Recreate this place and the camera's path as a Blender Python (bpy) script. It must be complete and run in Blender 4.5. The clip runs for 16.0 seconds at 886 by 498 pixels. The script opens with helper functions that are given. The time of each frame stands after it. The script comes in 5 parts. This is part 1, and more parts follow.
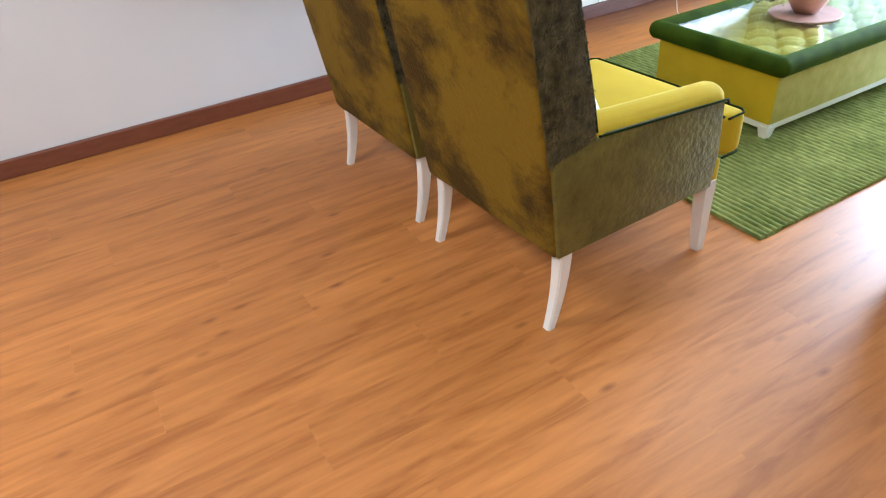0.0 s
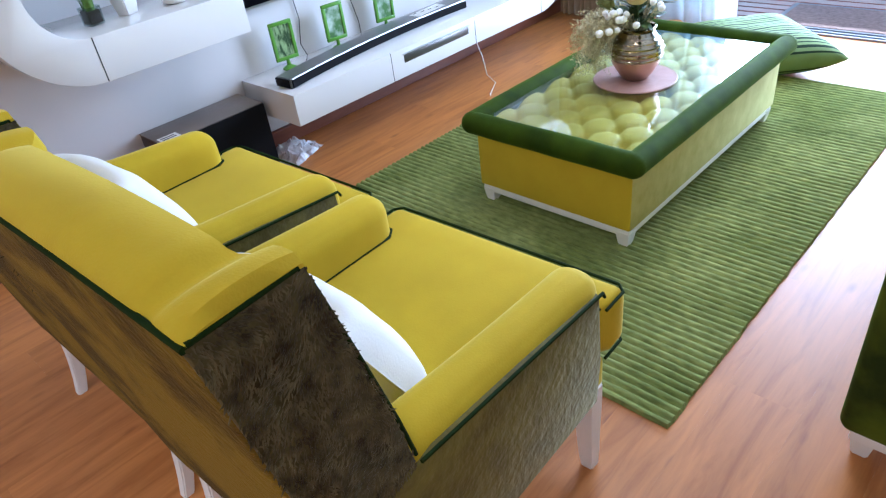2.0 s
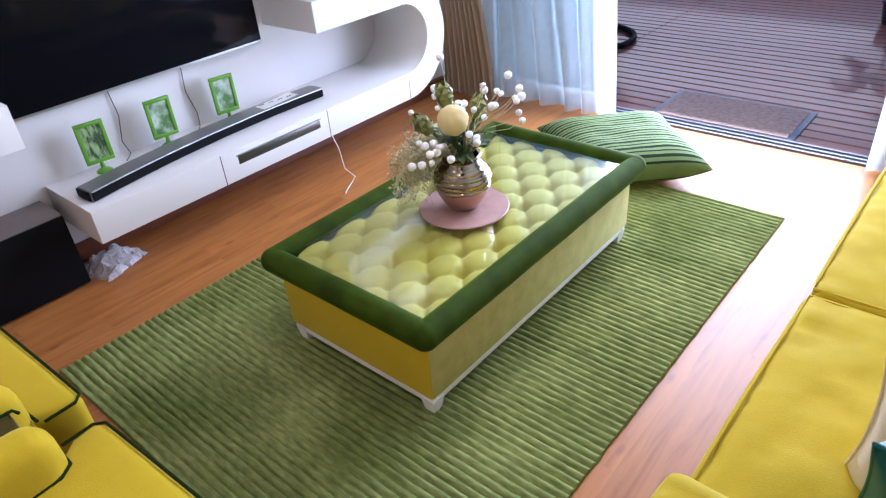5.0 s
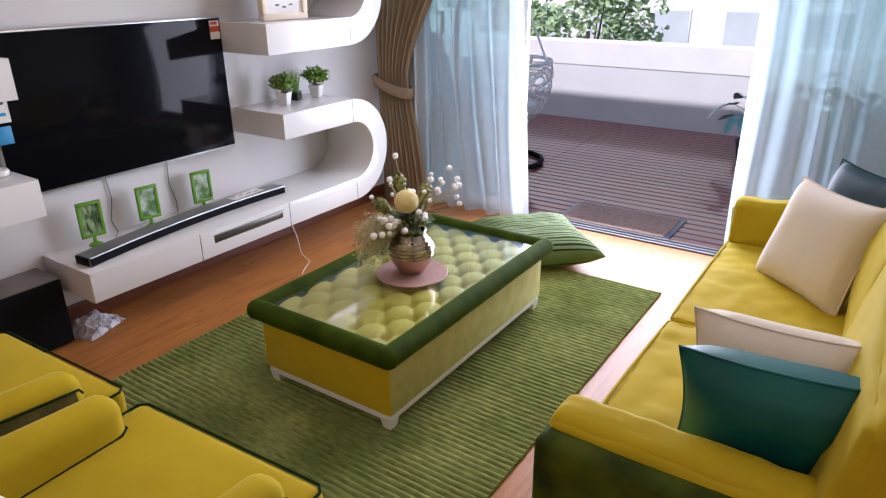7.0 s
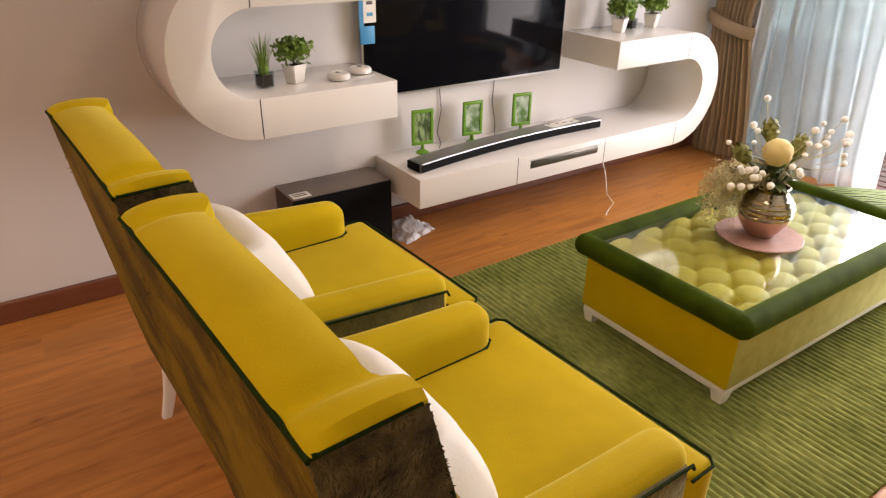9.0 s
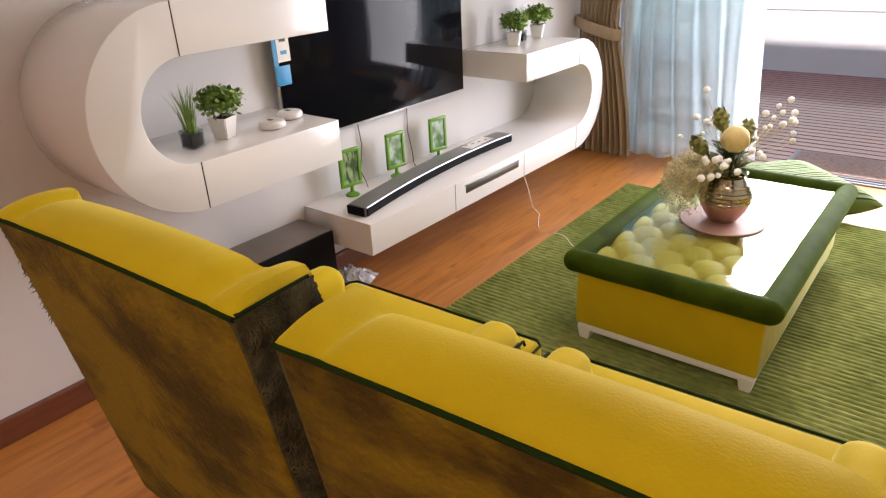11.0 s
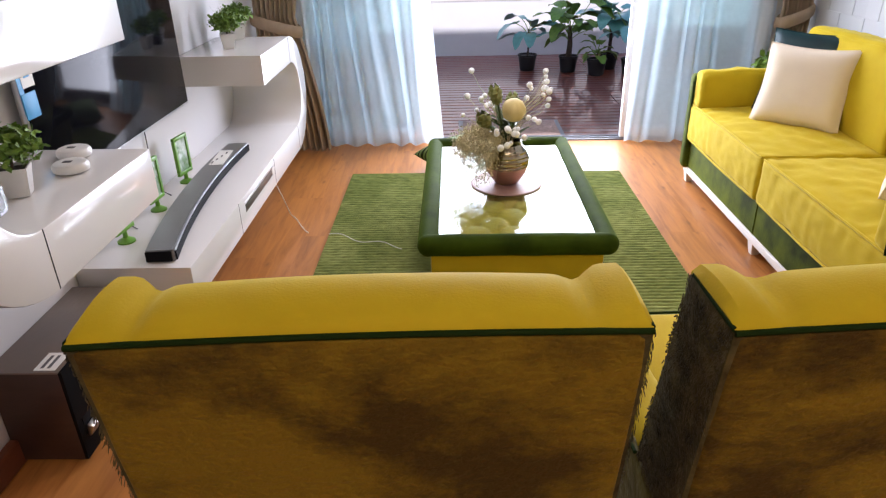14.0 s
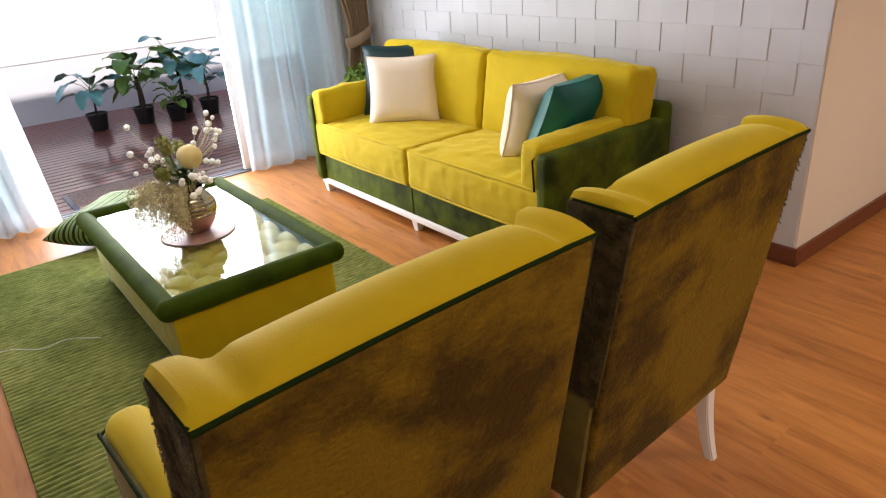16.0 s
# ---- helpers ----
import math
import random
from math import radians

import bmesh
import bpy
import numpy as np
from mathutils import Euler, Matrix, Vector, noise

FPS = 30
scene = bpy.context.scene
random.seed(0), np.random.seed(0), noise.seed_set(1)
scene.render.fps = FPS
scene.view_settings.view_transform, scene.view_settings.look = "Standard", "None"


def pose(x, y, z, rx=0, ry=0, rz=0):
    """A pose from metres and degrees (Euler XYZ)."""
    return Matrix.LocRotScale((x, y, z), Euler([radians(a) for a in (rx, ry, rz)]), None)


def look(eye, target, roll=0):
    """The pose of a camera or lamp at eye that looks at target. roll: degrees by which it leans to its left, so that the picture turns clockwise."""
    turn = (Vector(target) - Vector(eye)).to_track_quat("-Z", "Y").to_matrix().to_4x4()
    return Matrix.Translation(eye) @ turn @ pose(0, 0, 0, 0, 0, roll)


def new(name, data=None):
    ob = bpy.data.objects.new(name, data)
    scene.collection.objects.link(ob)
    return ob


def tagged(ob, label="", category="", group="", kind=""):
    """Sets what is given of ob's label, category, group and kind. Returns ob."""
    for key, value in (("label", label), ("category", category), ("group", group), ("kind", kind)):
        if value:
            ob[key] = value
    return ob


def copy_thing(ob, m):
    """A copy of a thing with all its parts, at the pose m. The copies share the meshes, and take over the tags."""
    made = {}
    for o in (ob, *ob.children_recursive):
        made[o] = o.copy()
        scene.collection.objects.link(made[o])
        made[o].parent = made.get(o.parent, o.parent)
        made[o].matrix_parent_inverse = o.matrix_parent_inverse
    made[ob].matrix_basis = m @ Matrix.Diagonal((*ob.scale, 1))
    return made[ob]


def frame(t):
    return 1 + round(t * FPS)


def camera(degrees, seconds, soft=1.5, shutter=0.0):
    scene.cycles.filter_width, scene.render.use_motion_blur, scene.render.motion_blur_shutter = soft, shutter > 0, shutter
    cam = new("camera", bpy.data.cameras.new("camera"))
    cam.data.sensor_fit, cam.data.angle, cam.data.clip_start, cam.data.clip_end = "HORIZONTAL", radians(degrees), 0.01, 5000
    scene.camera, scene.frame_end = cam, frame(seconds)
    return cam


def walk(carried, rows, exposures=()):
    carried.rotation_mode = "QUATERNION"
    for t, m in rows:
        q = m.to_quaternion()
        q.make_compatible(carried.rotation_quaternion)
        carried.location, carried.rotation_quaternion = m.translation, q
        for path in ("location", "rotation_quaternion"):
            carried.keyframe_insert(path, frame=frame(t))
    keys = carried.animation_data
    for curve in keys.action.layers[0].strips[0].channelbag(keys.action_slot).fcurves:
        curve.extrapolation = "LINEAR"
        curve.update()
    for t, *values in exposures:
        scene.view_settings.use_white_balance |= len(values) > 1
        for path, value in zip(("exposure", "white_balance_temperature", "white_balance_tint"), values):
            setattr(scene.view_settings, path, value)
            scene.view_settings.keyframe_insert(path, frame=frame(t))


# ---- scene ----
cam = camera(66.9, 16.0, soft=1.25)
PATH = [
    (0, (3.892, -2.568, 1.456), (2.442, -1.81, 0.308), -5.1),
    (0.5, (3.659, -2.357, 1.448), (2.21, -1.51, 0.36), -6.0),
    (1, (3.454, -2.178, 1.453), (2.086, -1.196, 0.374), -6.3),
    (1.5, (3.28, -2.034, 1.483), (2.028, -0.891, 0.423), -9.9),
    (2, (3.187, -1.807, 1.448), (1.972, -0.687, 0.321), -7.9),
    (2.5, (3.176, -1.639, 1.449), (1.982, -0.611, 0.217), -9.4),
    (3, (3.126, -1.424, 1.473), (1.965, -0.368, 0.233), -7.2),
    (3.5, (3.105, -1.24, 1.484), (1.955, -0.165, 0.25), -5.6),
    (4, (3.173, -1.061, 1.553), (1.927, -0.04, 0.368), -2.7),
    (4.5, (3.219, -1.021, 1.577), (1.98, 0.055, 0.433), -3.6),
    (4.7, (3.236, -1.03, 1.587), (2.038, 0.104, 0.457), -4.6),
    (6.8, (3.614, -1.568, 1.692), (2.602, -0.021, 0.928), -1.7),
    (7, (3.584, -1.653, 1.667), (2.541, -0.127, 0.903), -0.5),
    (7.5, (3.536, -1.648, 1.632), (2.22, -0.435, 0.741), -1.3),
    (8, (3.41, -1.661, 1.606), (1.898, -0.694, 0.724), -0.6),
    (8.5, (3.29, -1.753, 1.566), (1.786, -0.795, 0.661), 0.3),
    (10.8, (2.624, -2.085, 1.522), (1.456, -0.704, 0.669), -2.1),
    (11, (2.578, -2.118, 1.508), (1.434, -0.714, 0.66), -2.7),
    (11.5, (2.388, -2.151, 1.479), (1.346, -0.687, 0.6), -1.2),
    (12, (2.257, -2.194, 1.518), (1.302, -0.661, 0.658), -1.2),
    (12.5, (2.111, -2.32, 1.504), (1.434, -0.646, 0.645), -1.7),
    (13, (1.981, -2.406, 1.504), (1.432, -0.711, 0.596), -0.5),
    (13.5, (1.807, -2.378, 1.515), (1.381, -0.636, 0.629), -3.4),
    (14, (1.628, -2.386, 1.507), (1.587, -0.592, 0.625), -1.2),
    (14.5, (1.457, -2.426, 1.511), (1.666, -0.656, 0.603), -3.1),
    (15, (1.319, -2.366, 1.505), (1.737, -0.631, 0.604), -4.6),
    (15.5, (1.182, -2.33, 1.512), (1.953, -0.709, 0.629), -2.9),
    (16, (1.035, -2.369, 1.527), (2.123, -0.916, 0.689), -4.3),
]
EXPOSURES = [(0.0, 1.5, 5150, 4), (1.0, 1.5, 4700, 7), (1.5, 1.35, 4700, 10), (2.5, 0.95, 5000, 14), (3.5, 0.93, 5200, 19), (4.5, 0.95, 5250, 22), (7.0, 0.34, 6050, 25), (7.5, 0.42, 6800, 25), (8.0, 0.52, 7400, 25), (8.5, 0.68, 7700, 25), (11.0, 0.86, 6850, 22), (12.5, 0.8, 6300, 22), (14.0, 0.75, 6150, 22), (16.0, 0.76, 6600, 19)]
walk(cam, [(t, look(e, g, r)) for t, e, g, r in PATH], EXPOSURES)

# ---- light ----
world = bpy.data.worlds.new("sky")
scene.world = world
world.use_nodes = True
wn = world.node_tree
sky = wn.nodes.new("ShaderNodeTexSky")
sky.sky_type, sky.sun_disc = "NISHITA", False
sky.sun_elevation, sky.sun_rotation = radians(50), radians(200)
wn.links.new(sky.outputs[0], wn.nodes["Background"].inputs[0])
wn.nodes["Background"].inputs[1].default_value = 0.15


def lamp(name, kind, energy, color, m, **sizes):
    data = bpy.data.lights.new(name, kind)
    data.energy, data.color = energy, color
    for key, value in sizes.items():
        if key == "size":
            data.size = value
        elif key == "size_y":
            data.shape, data.size_y = "RECTANGLE", value
        elif key == "angle":
            data.angle = value
        elif key == "spot":
            data.spot_size, data.spot_blend = value, 0.8
        elif key == "spread":
            data.spread = value
        elif key == "soft":
            data.shadow_soft_size = value
    ob = new(name, data)
    ob.matrix_world = m
    return ob


lamp("sun", "SUN", 4.0, (1.0, 0.96, 0.9), look((-5.0, -13.0, 17.0), (0.0, 0.0, 0.0)), angle=radians(0.6))
# Unseen lamps under the ceiling, added to fill the room with warm light.
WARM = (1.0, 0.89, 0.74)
FILL_LIGHTS = ((1.9, -3.4, 13), (4.6, -3.2, 22), (2.0, 0.3, 4))
for lx, ly, watts in FILL_LIGHTS:
    lamp("warm_fill_lamp", "AREA", watts, WARM, pose(lx, ly, 2.545), size=0.5, spread=radians(140))
lamp("door_daylight", "AREA", 88, (0.88, 0.94, 1.0), look((2.14, 2.64, 1.15), (2.14, -2.0, 0.9)), size=1.5, size_y=2.0)

# ---- materials ----


def node_mat(name):
    m = bpy.data.materials.new(name)
    m.use_nodes = True
    return m, m.node_tree.nodes, m.node_tree.links, m.node_tree.nodes["Principled BSDF"]


def stuff(name, c1, c2=None, scale=6.0, rough=0.6, metal=0.0, bump=0.15, fine=120.0, sheen=0.0, coat=0.0, stretch=(1, 1, 1), sharp=0.25,
          alpha=1.0, sheen_tint=None, dist=0.002, randomise=0.0, spec=0.5, detail=5.0, nrough=0.5):
    """A surface of two colours mixed by noise, with fine relief."""
    m, n, l, p = node_mat(name)
    c2 = c2 or tuple(c * 0.86 for c in c1)
    geo = n.new("ShaderNodeNewGeometry")
    mp = n.new("ShaderNodeMapping")
    mp.inputs["Scale"].default_value = stretch
    l.new(geo.outputs["Position"], mp.inputs["Vector"])
    info = n.new("ShaderNodeObjectInfo")
    vec = mp.outputs[0]
    if randomise:
        mul = n.new("ShaderNodeMath"); mul.operation = "MULTIPLY"; mul.inputs[1].default_value = randomise
        l.new(info.outputs["Random"], mul.inputs[0])
        add = n.new("ShaderNodeVectorMath"); add.operation = "ADD"
        l.new(vec, add.inputs[0]); l.new(mul.outputs[0], add.inputs[1])
        vec = add.outputs[0]
    big = n.new("ShaderNodeTexNoise")
    big.inputs["Scale"].default_value, big.inputs["Detail"].default_value, big.inputs["Roughness"].default_value = scale, detail, nrough
    l.new(vec, big.inputs["Vector"])
    ramp = n.new("ShaderNodeValToRGB")
    ramp.color_ramp.elements[0].position, ramp.color_ramp.elements[1].position = 0.5 - sharp, 0.5 + sharp
    ramp.color_ramp.elements[0].color, ramp.color_ramp.elements[1].color = (*c2, 1), (*c1, 1)
    l.new(big.outputs["Fac"], ramp.inputs[0])
    l.new(ramp.outputs[0], p.inputs["Base Color"])
    sm = n.new("ShaderNodeTexNoise")
    sm.inputs["Scale"].default_value, sm.inputs["Detail"].default_value = fine, 3
    l.new(vec, sm.inputs["Vector"])
    rr = n.new("ShaderNodeMapRange")
    rr.inputs["To Min"].default_value, rr.inputs["To Max"].default_value = max(0.02, rough - 0.07), min(1, rough + 0.07)
    l.new(sm.outputs["Fac"], rr.inputs["Value"]); l.new(rr.outputs[0], p.inputs["Roughness"])
    b = n.new("ShaderNodeBump")
    b.inputs["Strength"].default_value, b.inputs["Distance"].default_value = bump, dist
    l.new(sm.outputs["Fac"], b.inputs["Height"]); l.new(b.outputs[0], p.inputs["Normal"])
    p.inputs["Metallic"].default_value = metal
    p.inputs["Specular IOR Level"].default_value = spec
    p.inputs["Sheen Weight"].default_value = sheen
    p.inputs["Sheen Roughness"].default_value = 0.35
    p.inputs["Sheen Tint"].default_value = (*(sheen_tint or c1), 1)
    p.inputs["Coat Weight"].default_value = coat
    p.inputs["Coat Roughness"].default_value = 0.08
    p.inputs["Alpha"].default_value = alpha
    return m


def wood_floor():
    m, n, l, p = node_mat("laminate")
    geo = n.new("ShaderNodeNewGeometry"); info = n.new("ShaderNodeObjectInfo")
    mul = n.new("ShaderNodeMath"); mul.operation = "MULTIPLY"; mul.inputs[1].default_value = 37.0
    l.new(info.outputs["Random"], mul.inputs[0])
    add = n.new("ShaderNodeVectorMath"); add.operation = "ADD"
    l.new(geo.outputs["Position"], add.inputs[0]); l.new(mul.outputs[0], add.inputs[1])
    mp = n.new("ShaderNodeMapping"); mp.inputs["Scale"].default_value = (9.0, 0.9, 1.0)
    l.new(add.outputs[0], mp.inputs["Vector"])
    grain = n.new("ShaderNodeTexNoise"); grain.inputs["Scale"].default_value = 2.6; grain.inputs["Detail"].default_value = 8; grain.inputs["Roughness"].default_value = 0.62
    grain.inputs["Distortion"].default_value = 0.6
    l.new(mp.outputs[0], grain.inputs["Vector"])
    ramp = n.new("ShaderNodeValToRGB")
    e = ramp.color_ramp.elements
    e[0].position, e[0].color = 0.26, (0.235, 0.078, 0.015, 1)
    e[1].position, e[1].color = 0.76, (0.50, 0.205, 0.048, 1)
    mid = e.new(0.5); mid.color = (0.385, 0.150, 0.036, 1)
    l.new(grain.outputs["Fac"], ramp.inputs[0])
    # knots
    mp2 = n.new("ShaderNodeMapping"); mp2.inputs["Scale"].default_value = (6.5, 2.6, 1.0)
    l.new(add.outputs[0], mp2.inputs["Vector"])
    vor = n.new("ShaderNodeTexVoronoi"); vor.inputs["Scale"].default_value = 1.5
    l.new(mp2.outputs[0], vor.inputs["Vector"])
    kr = n.new("ShaderNodeMapRange"); kr.inputs["From Min"].default_value, kr.inputs["From Max"].default_value = 0.02, 0.15
    kr.inputs["To Min"].default_value, kr.inputs["To Max"].default_value = 0.75, 0.0
    l.new(vor.outputs["Distance"], kr.inputs["Value"])
    mix = n.new("ShaderNodeMix"); mix.data_type = "RGBA"
    mix.inputs["B"].default_value = (0.15, 0.05, 0.018, 1)
    l.new(kr.outputs[0], mix.inputs["Factor"]); l.new(ramp.outputs[0], mix.inputs["A"])
    # plank tone
    tone = n.new("ShaderNodeMapRange"); tone.inputs["To Min"].default_value, tone.inputs["To Max"].default_value = 0.95, 1.05
    l.new(info.outputs["Random"], tone.inputs["Value"])
    hsv = n.new("ShaderNodeHueSaturation")
    l.new(mix.outputs["Result"], hsv.inputs["Color"]); l.new(tone.outputs[0], hsv.inputs["Value"])
    l.new(hsv.outputs[0], p.inputs["Base Color"])
    p.inputs["Specular IOR Level"].default_value = 0.36
    rr = n.new("ShaderNodeMapRange"); rr.inputs["To Min"].default_value, rr.inputs["To Max"].default_value = 0.30, 0.46
    l.new(grain.outputs["Fac"], rr.inputs["Value"]); l.new(rr.outputs[0], p.inputs["Roughness"])
    b = n.new("ShaderNodeBump"); b.inputs["Strength"].default_value, b.inputs["Distance"].default_value = 0.12, 0.001
    l.new(grain.outputs["Fac"], b.inputs["Height"]); l.new(b.outputs[0], p.inputs["Normal"])
    return m


def clear_glass(name, tint=(0.9, 0.97, 0.97), mixing=0.12):
    m, n, l, p = node_mat(name)
    out = n["Material Output"]
    tr = n.new("ShaderNodeBsdfTransparent"); tr.inputs[0].default_value = (*tint, 1)
    gl = n.new("ShaderNodeBsdfGlossy"); gl.inputs["Roughness"].default_value = 0.02
    lw = n.new("ShaderNodeLayerWeight"); lw.inputs[0].default_value = 0.5
    pw = n.new("ShaderNodeMath"); pw.operation = "POWER"; pw.inputs[1].default_value = 4.0
    l.new(lw.outputs["Facing"], pw.inputs[0])
    gain = n.new("ShaderNodeMapRange"); gain.inputs["To Min"].default_value, gain.inputs["To Max"].default_value = 0.045, 1.0
    l.new(pw.outputs[0], gain.inputs["Value"])
    mx = n.new("ShaderNodeMixShader")
    l.new(gain.outputs[0], mx.inputs[0]); l.new(tr.outputs[0], mx.inputs[1]); l.new(gl.outputs[0], mx.inputs[2])
    l.new(mx.outputs[0], out.inputs[0])
    return m


def sheer_cloth():
    m, n, l, p = node_mat("sheer")
    out = n["Material Output"]
    tr = n.new("ShaderNodeBsdfTransparent")
    di = n.new("ShaderNodeBsdfDiffuse"); di.inputs[0].default_value = (0.84, 0.88, 0.92, 1)
    tl = n.new("ShaderNodeBsdfTranslucent"); tl.inputs[0].default_value = (0.66, 0.78, 0.83, 1)
    m1 = n.new("ShaderNodeMixShader"); m1.inputs[0].default_value = 0.5
    m2 = n.new("ShaderNodeMixShader"); m2.inputs[0].default_value = 0.62
    geo = n.new("ShaderNodeNewGeometry"); wv = n.new("ShaderNodeTexNoise"); wv.inputs["Scale"].default_value = 30
    l.new(geo.outputs["Position"], wv.inputs["Vector"])
    rr = n.new("ShaderNodeMapRange"); rr.inputs["To Min"].default_value, rr.inputs["To Max"].default_value = 0.60, 0.70
    l.new(wv.outputs["Fac"], rr.inputs["Value"]); l.new(rr.outputs[0], m2.inputs[0])
    l.new(di.outputs[0], m1.inputs[1]); l.new(tl.outputs[0], m1.inputs[2])
    l.new(tr.outputs[0], m2.inputs[1]); l.new(m1.outputs[0], m2.inputs[2]); l.new(m2.outputs[0], out.inputs[0])
    return m


LAMINATE = wood_floor()
WALL = stuff("wall_paint", (0.63, 0.605, 0.59), (0.59, 0.57, 0.555), 1.5, 0.75, bump=0.12, fine=180)
CEIL = stuff("ceiling_paint", (0.72, 0.71, 0.69), None, 1.2, 0.85, fine=150)
CREAM_WALL = stuff("cream_wall_paint", (0.76, 0.70, 0.58), (0.72, 0.66, 0.54), 1.5, 0.75, bump=0.12, fine=180)
PANELWALL = stuff("wall_panel", (0.60, 0.61, 0.62), (0.55, 0.56, 0.57), 3.0, 0.7, bump=0.2, fine=140, randomise=9)
SKIRT = stuff("skirting_wood", (0.17, 0.055, 0.026), (0.12, 0.036, 0.018), 9, 0.38, stretch=(5, 1, 5), bump=0.1)
GLOSSWHITE = stuff("white_lacquer", (0.76, 0.735, 0.71), (0.72, 0.70, 0.675), 2.0, 0.16, bump=0.02, coat=0.4)
WHITE = stuff("white_painted_wood", (0.82, 0.81, 0.79), (0.76, 0.75, 0.72), 7, 0.4, bump=0.06)
YELLOW = stuff("chartreuse_velvet", (0.55, 0.400, 0.008), (0.475, 0.338, 0.006), 6, 0.75, bump=0.25, fine=260, sheen=0.45, sheen_tint=(0.95, 0.86, 0.30), spec=0.12, nrough=0.6)
YELLOW_SIDE = stuff("embossed_chartreuse", (0.52, 0.48, 0.17), (0.38, 0.34, 0.085), 14, 0.7, bump=0.4, fine=60, sheen=0.4, sheen_tint=(0.8, 0.8, 0.4), spec=0.2)
OLIVE = stuff("olive_velvet", (0.190, 0.120, 0.008), (0.058, 0.034, 0.006), 3.2, 0.75, bump=0.9, fine=70, sheen=0.10, sheen_tint=(0.6, 0.5, 0.2), spec=0.1, dist=0.006, detail=10.0, nrough=0.66, stretch=(1, 1, 1.35), randomise=7)
for e, q in zip(OLIVE.node_tree.nodes["Color Ramp"].color_ramp.elements, (0.40, 0.56)):
    e.position = q
OLIVE.node_tree.nodes["Noise Texture"].inputs["Distortion"].default_value = 0.2
OLIVE_SIDE = stuff("brushed_olive_velvet", (0.17, 0.140, 0.026), (0.080, 0.062, 0.014), 9, 0.65, nrough=0.66, bump=0.8, fine=45, sheen=0.6, sheen_tint=(0.6, 0.6, 0.4), sharp=0.2, spec=0.2, dist=0.005, detail=8.0)
NAP = stuff("brushed_pile", (0.13, 0.105, 0.045), (0.022, 0.016, 0.005), 30, 0.6, bump=0.1, sheen=0.3, sheen_tint=(0.7, 0.68, 0.55), sharp=0.16, spec=0.2, detail=6.0)
DARKVELVET = stuff("dark_wing_velvet", (0.105, 0.086, 0.030), (0.028, 0.022, 0.007), 16, 0.7, bump=0.6, fine=90, sheen=0.12, sheen_tint=(0.55, 0.55, 0.45), sharp=0.16, spec=0.15, dist=0.003, detail=9.0, nrough=0.68)
GREEN = stuff("moss_velvet", (0.040, 0.070, 0.0025), (0.018, 0.034, 0.0015), 8, 0.75, bump=0.3, fine=150, sheen=0.18, sheen_tint=(0.40, 0.62, 0.04), sharp=0.2, spec=0.08)
SOFAGREEN = stuff("sofa_moss_velvet", (0.080, 0.108, 0.004), (0.016, 0.028, 0.002), 7, 0.75, bump=0.4, fine=90, sheen=0.22, sheen_tint=(0.45, 0.6, 0.06), sharp=0.16, spec=0.15, detail=7.0)
PIPING = stuff("green_piping", (0.010, 0.024, 0.002), None, 20, 0.8, spec=0.1)
RUG = stuff("rug_wool", (0.340, 0.380, 0.122), (0.130, 0.155, 0.048), 1.0, 0.9, bump=0.4, fine=6.0, sheen=0.2, sharp=0.27, spec=0.1, dist=0.004, stretch=(20, 75, 7), detail=4.0)
rn, rl = RUG.node_tree.nodes, RUG.node_tree.links
rug_geo, rug_big, rug_mix = rn.new("ShaderNodeNewGeometry"), rn.new("ShaderNodeTexNoise"), rn.new("ShaderNodeMix")
rug_big.inputs["Scale"].default_value, rug_big.inputs["Detail"].default_value = 2.3, 6
rug_mix.data_type, rug_mix.blend_type = "RGBA", "MULTIPLY"
rug_mix.inputs["Factor"].default_value = 0.8
rramp = rn.new("ShaderNodeValToRGB")
rramp.color_ramp.elements[0].position, rramp.color_ramp.elements[0].color = 0.36, (0.50, 0.56, 0.40, 1)
rramp.color_ramp.elements[1].position, rramp.color_ramp.elements[1].color = 0.60, (1, 1, 1, 1)
rl.new(rug_geo.outputs["Position"], rug_big.inputs["Vector"]); rl.new(rug_big.outputs["Fac"], rramp.inputs[0])
rl.new(RUG.node_tree.nodes["Color Ramp"].outputs[0], rug_mix.inputs["A"]); rl.new(rramp.outputs[0], rug_mix.inputs["B"])
rl.new(rug_mix.outputs["Result"], rn["Principled BSDF"].inputs["Base Color"])
BLACK = stuff("black_plastic", (0.006, 0.006, 0.007), None, 8, 0.6, bump=0.04, spec=0.08)
SCREEN = stuff("tv_screen", (0.005, 0.005, 0.007), (0.004, 0.004, 0.006), 2, 0.06, bump=0.0, spec=0.08)
SILVER = stuff("brushed_metal", (0.62, 0.62, 0.63), (0.55, 0.55, 0.56), 12, 0.3, metal=1.0, bump=0.05, stretch=(1, 0.1, 1))
DARKMETAL = stuff("dark_brushed_metal", (0.17, 0.155, 0.14), (0.14, 0.13, 0.12), 12, 0.35, metal=0.9, bump=0.06, stretch=(1, 0.1, 1))
BARTOP = stuff("soundbar_metal", (0.27, 0.265, 0.26), (0.25, 0.245, 0.24), 5, 0.42, metal=0.7, bump=0.01)
GLASS = clear_glass("glass")
DOORGLASS = clear_glass("door_glass", (0.68, 0.90, 0.93))
SHEER = sheer_cloth()
DRAPE = stuff("drape_cloth", (0.36, 0.265, 0.175), (0.29, 0.21, 0.135), 10, 0.8, bump=0.4, fine=160, stretch=(3, 3, 0.4), sheen=0.25, sheen_tint=(0.6, 0.5, 0.4))
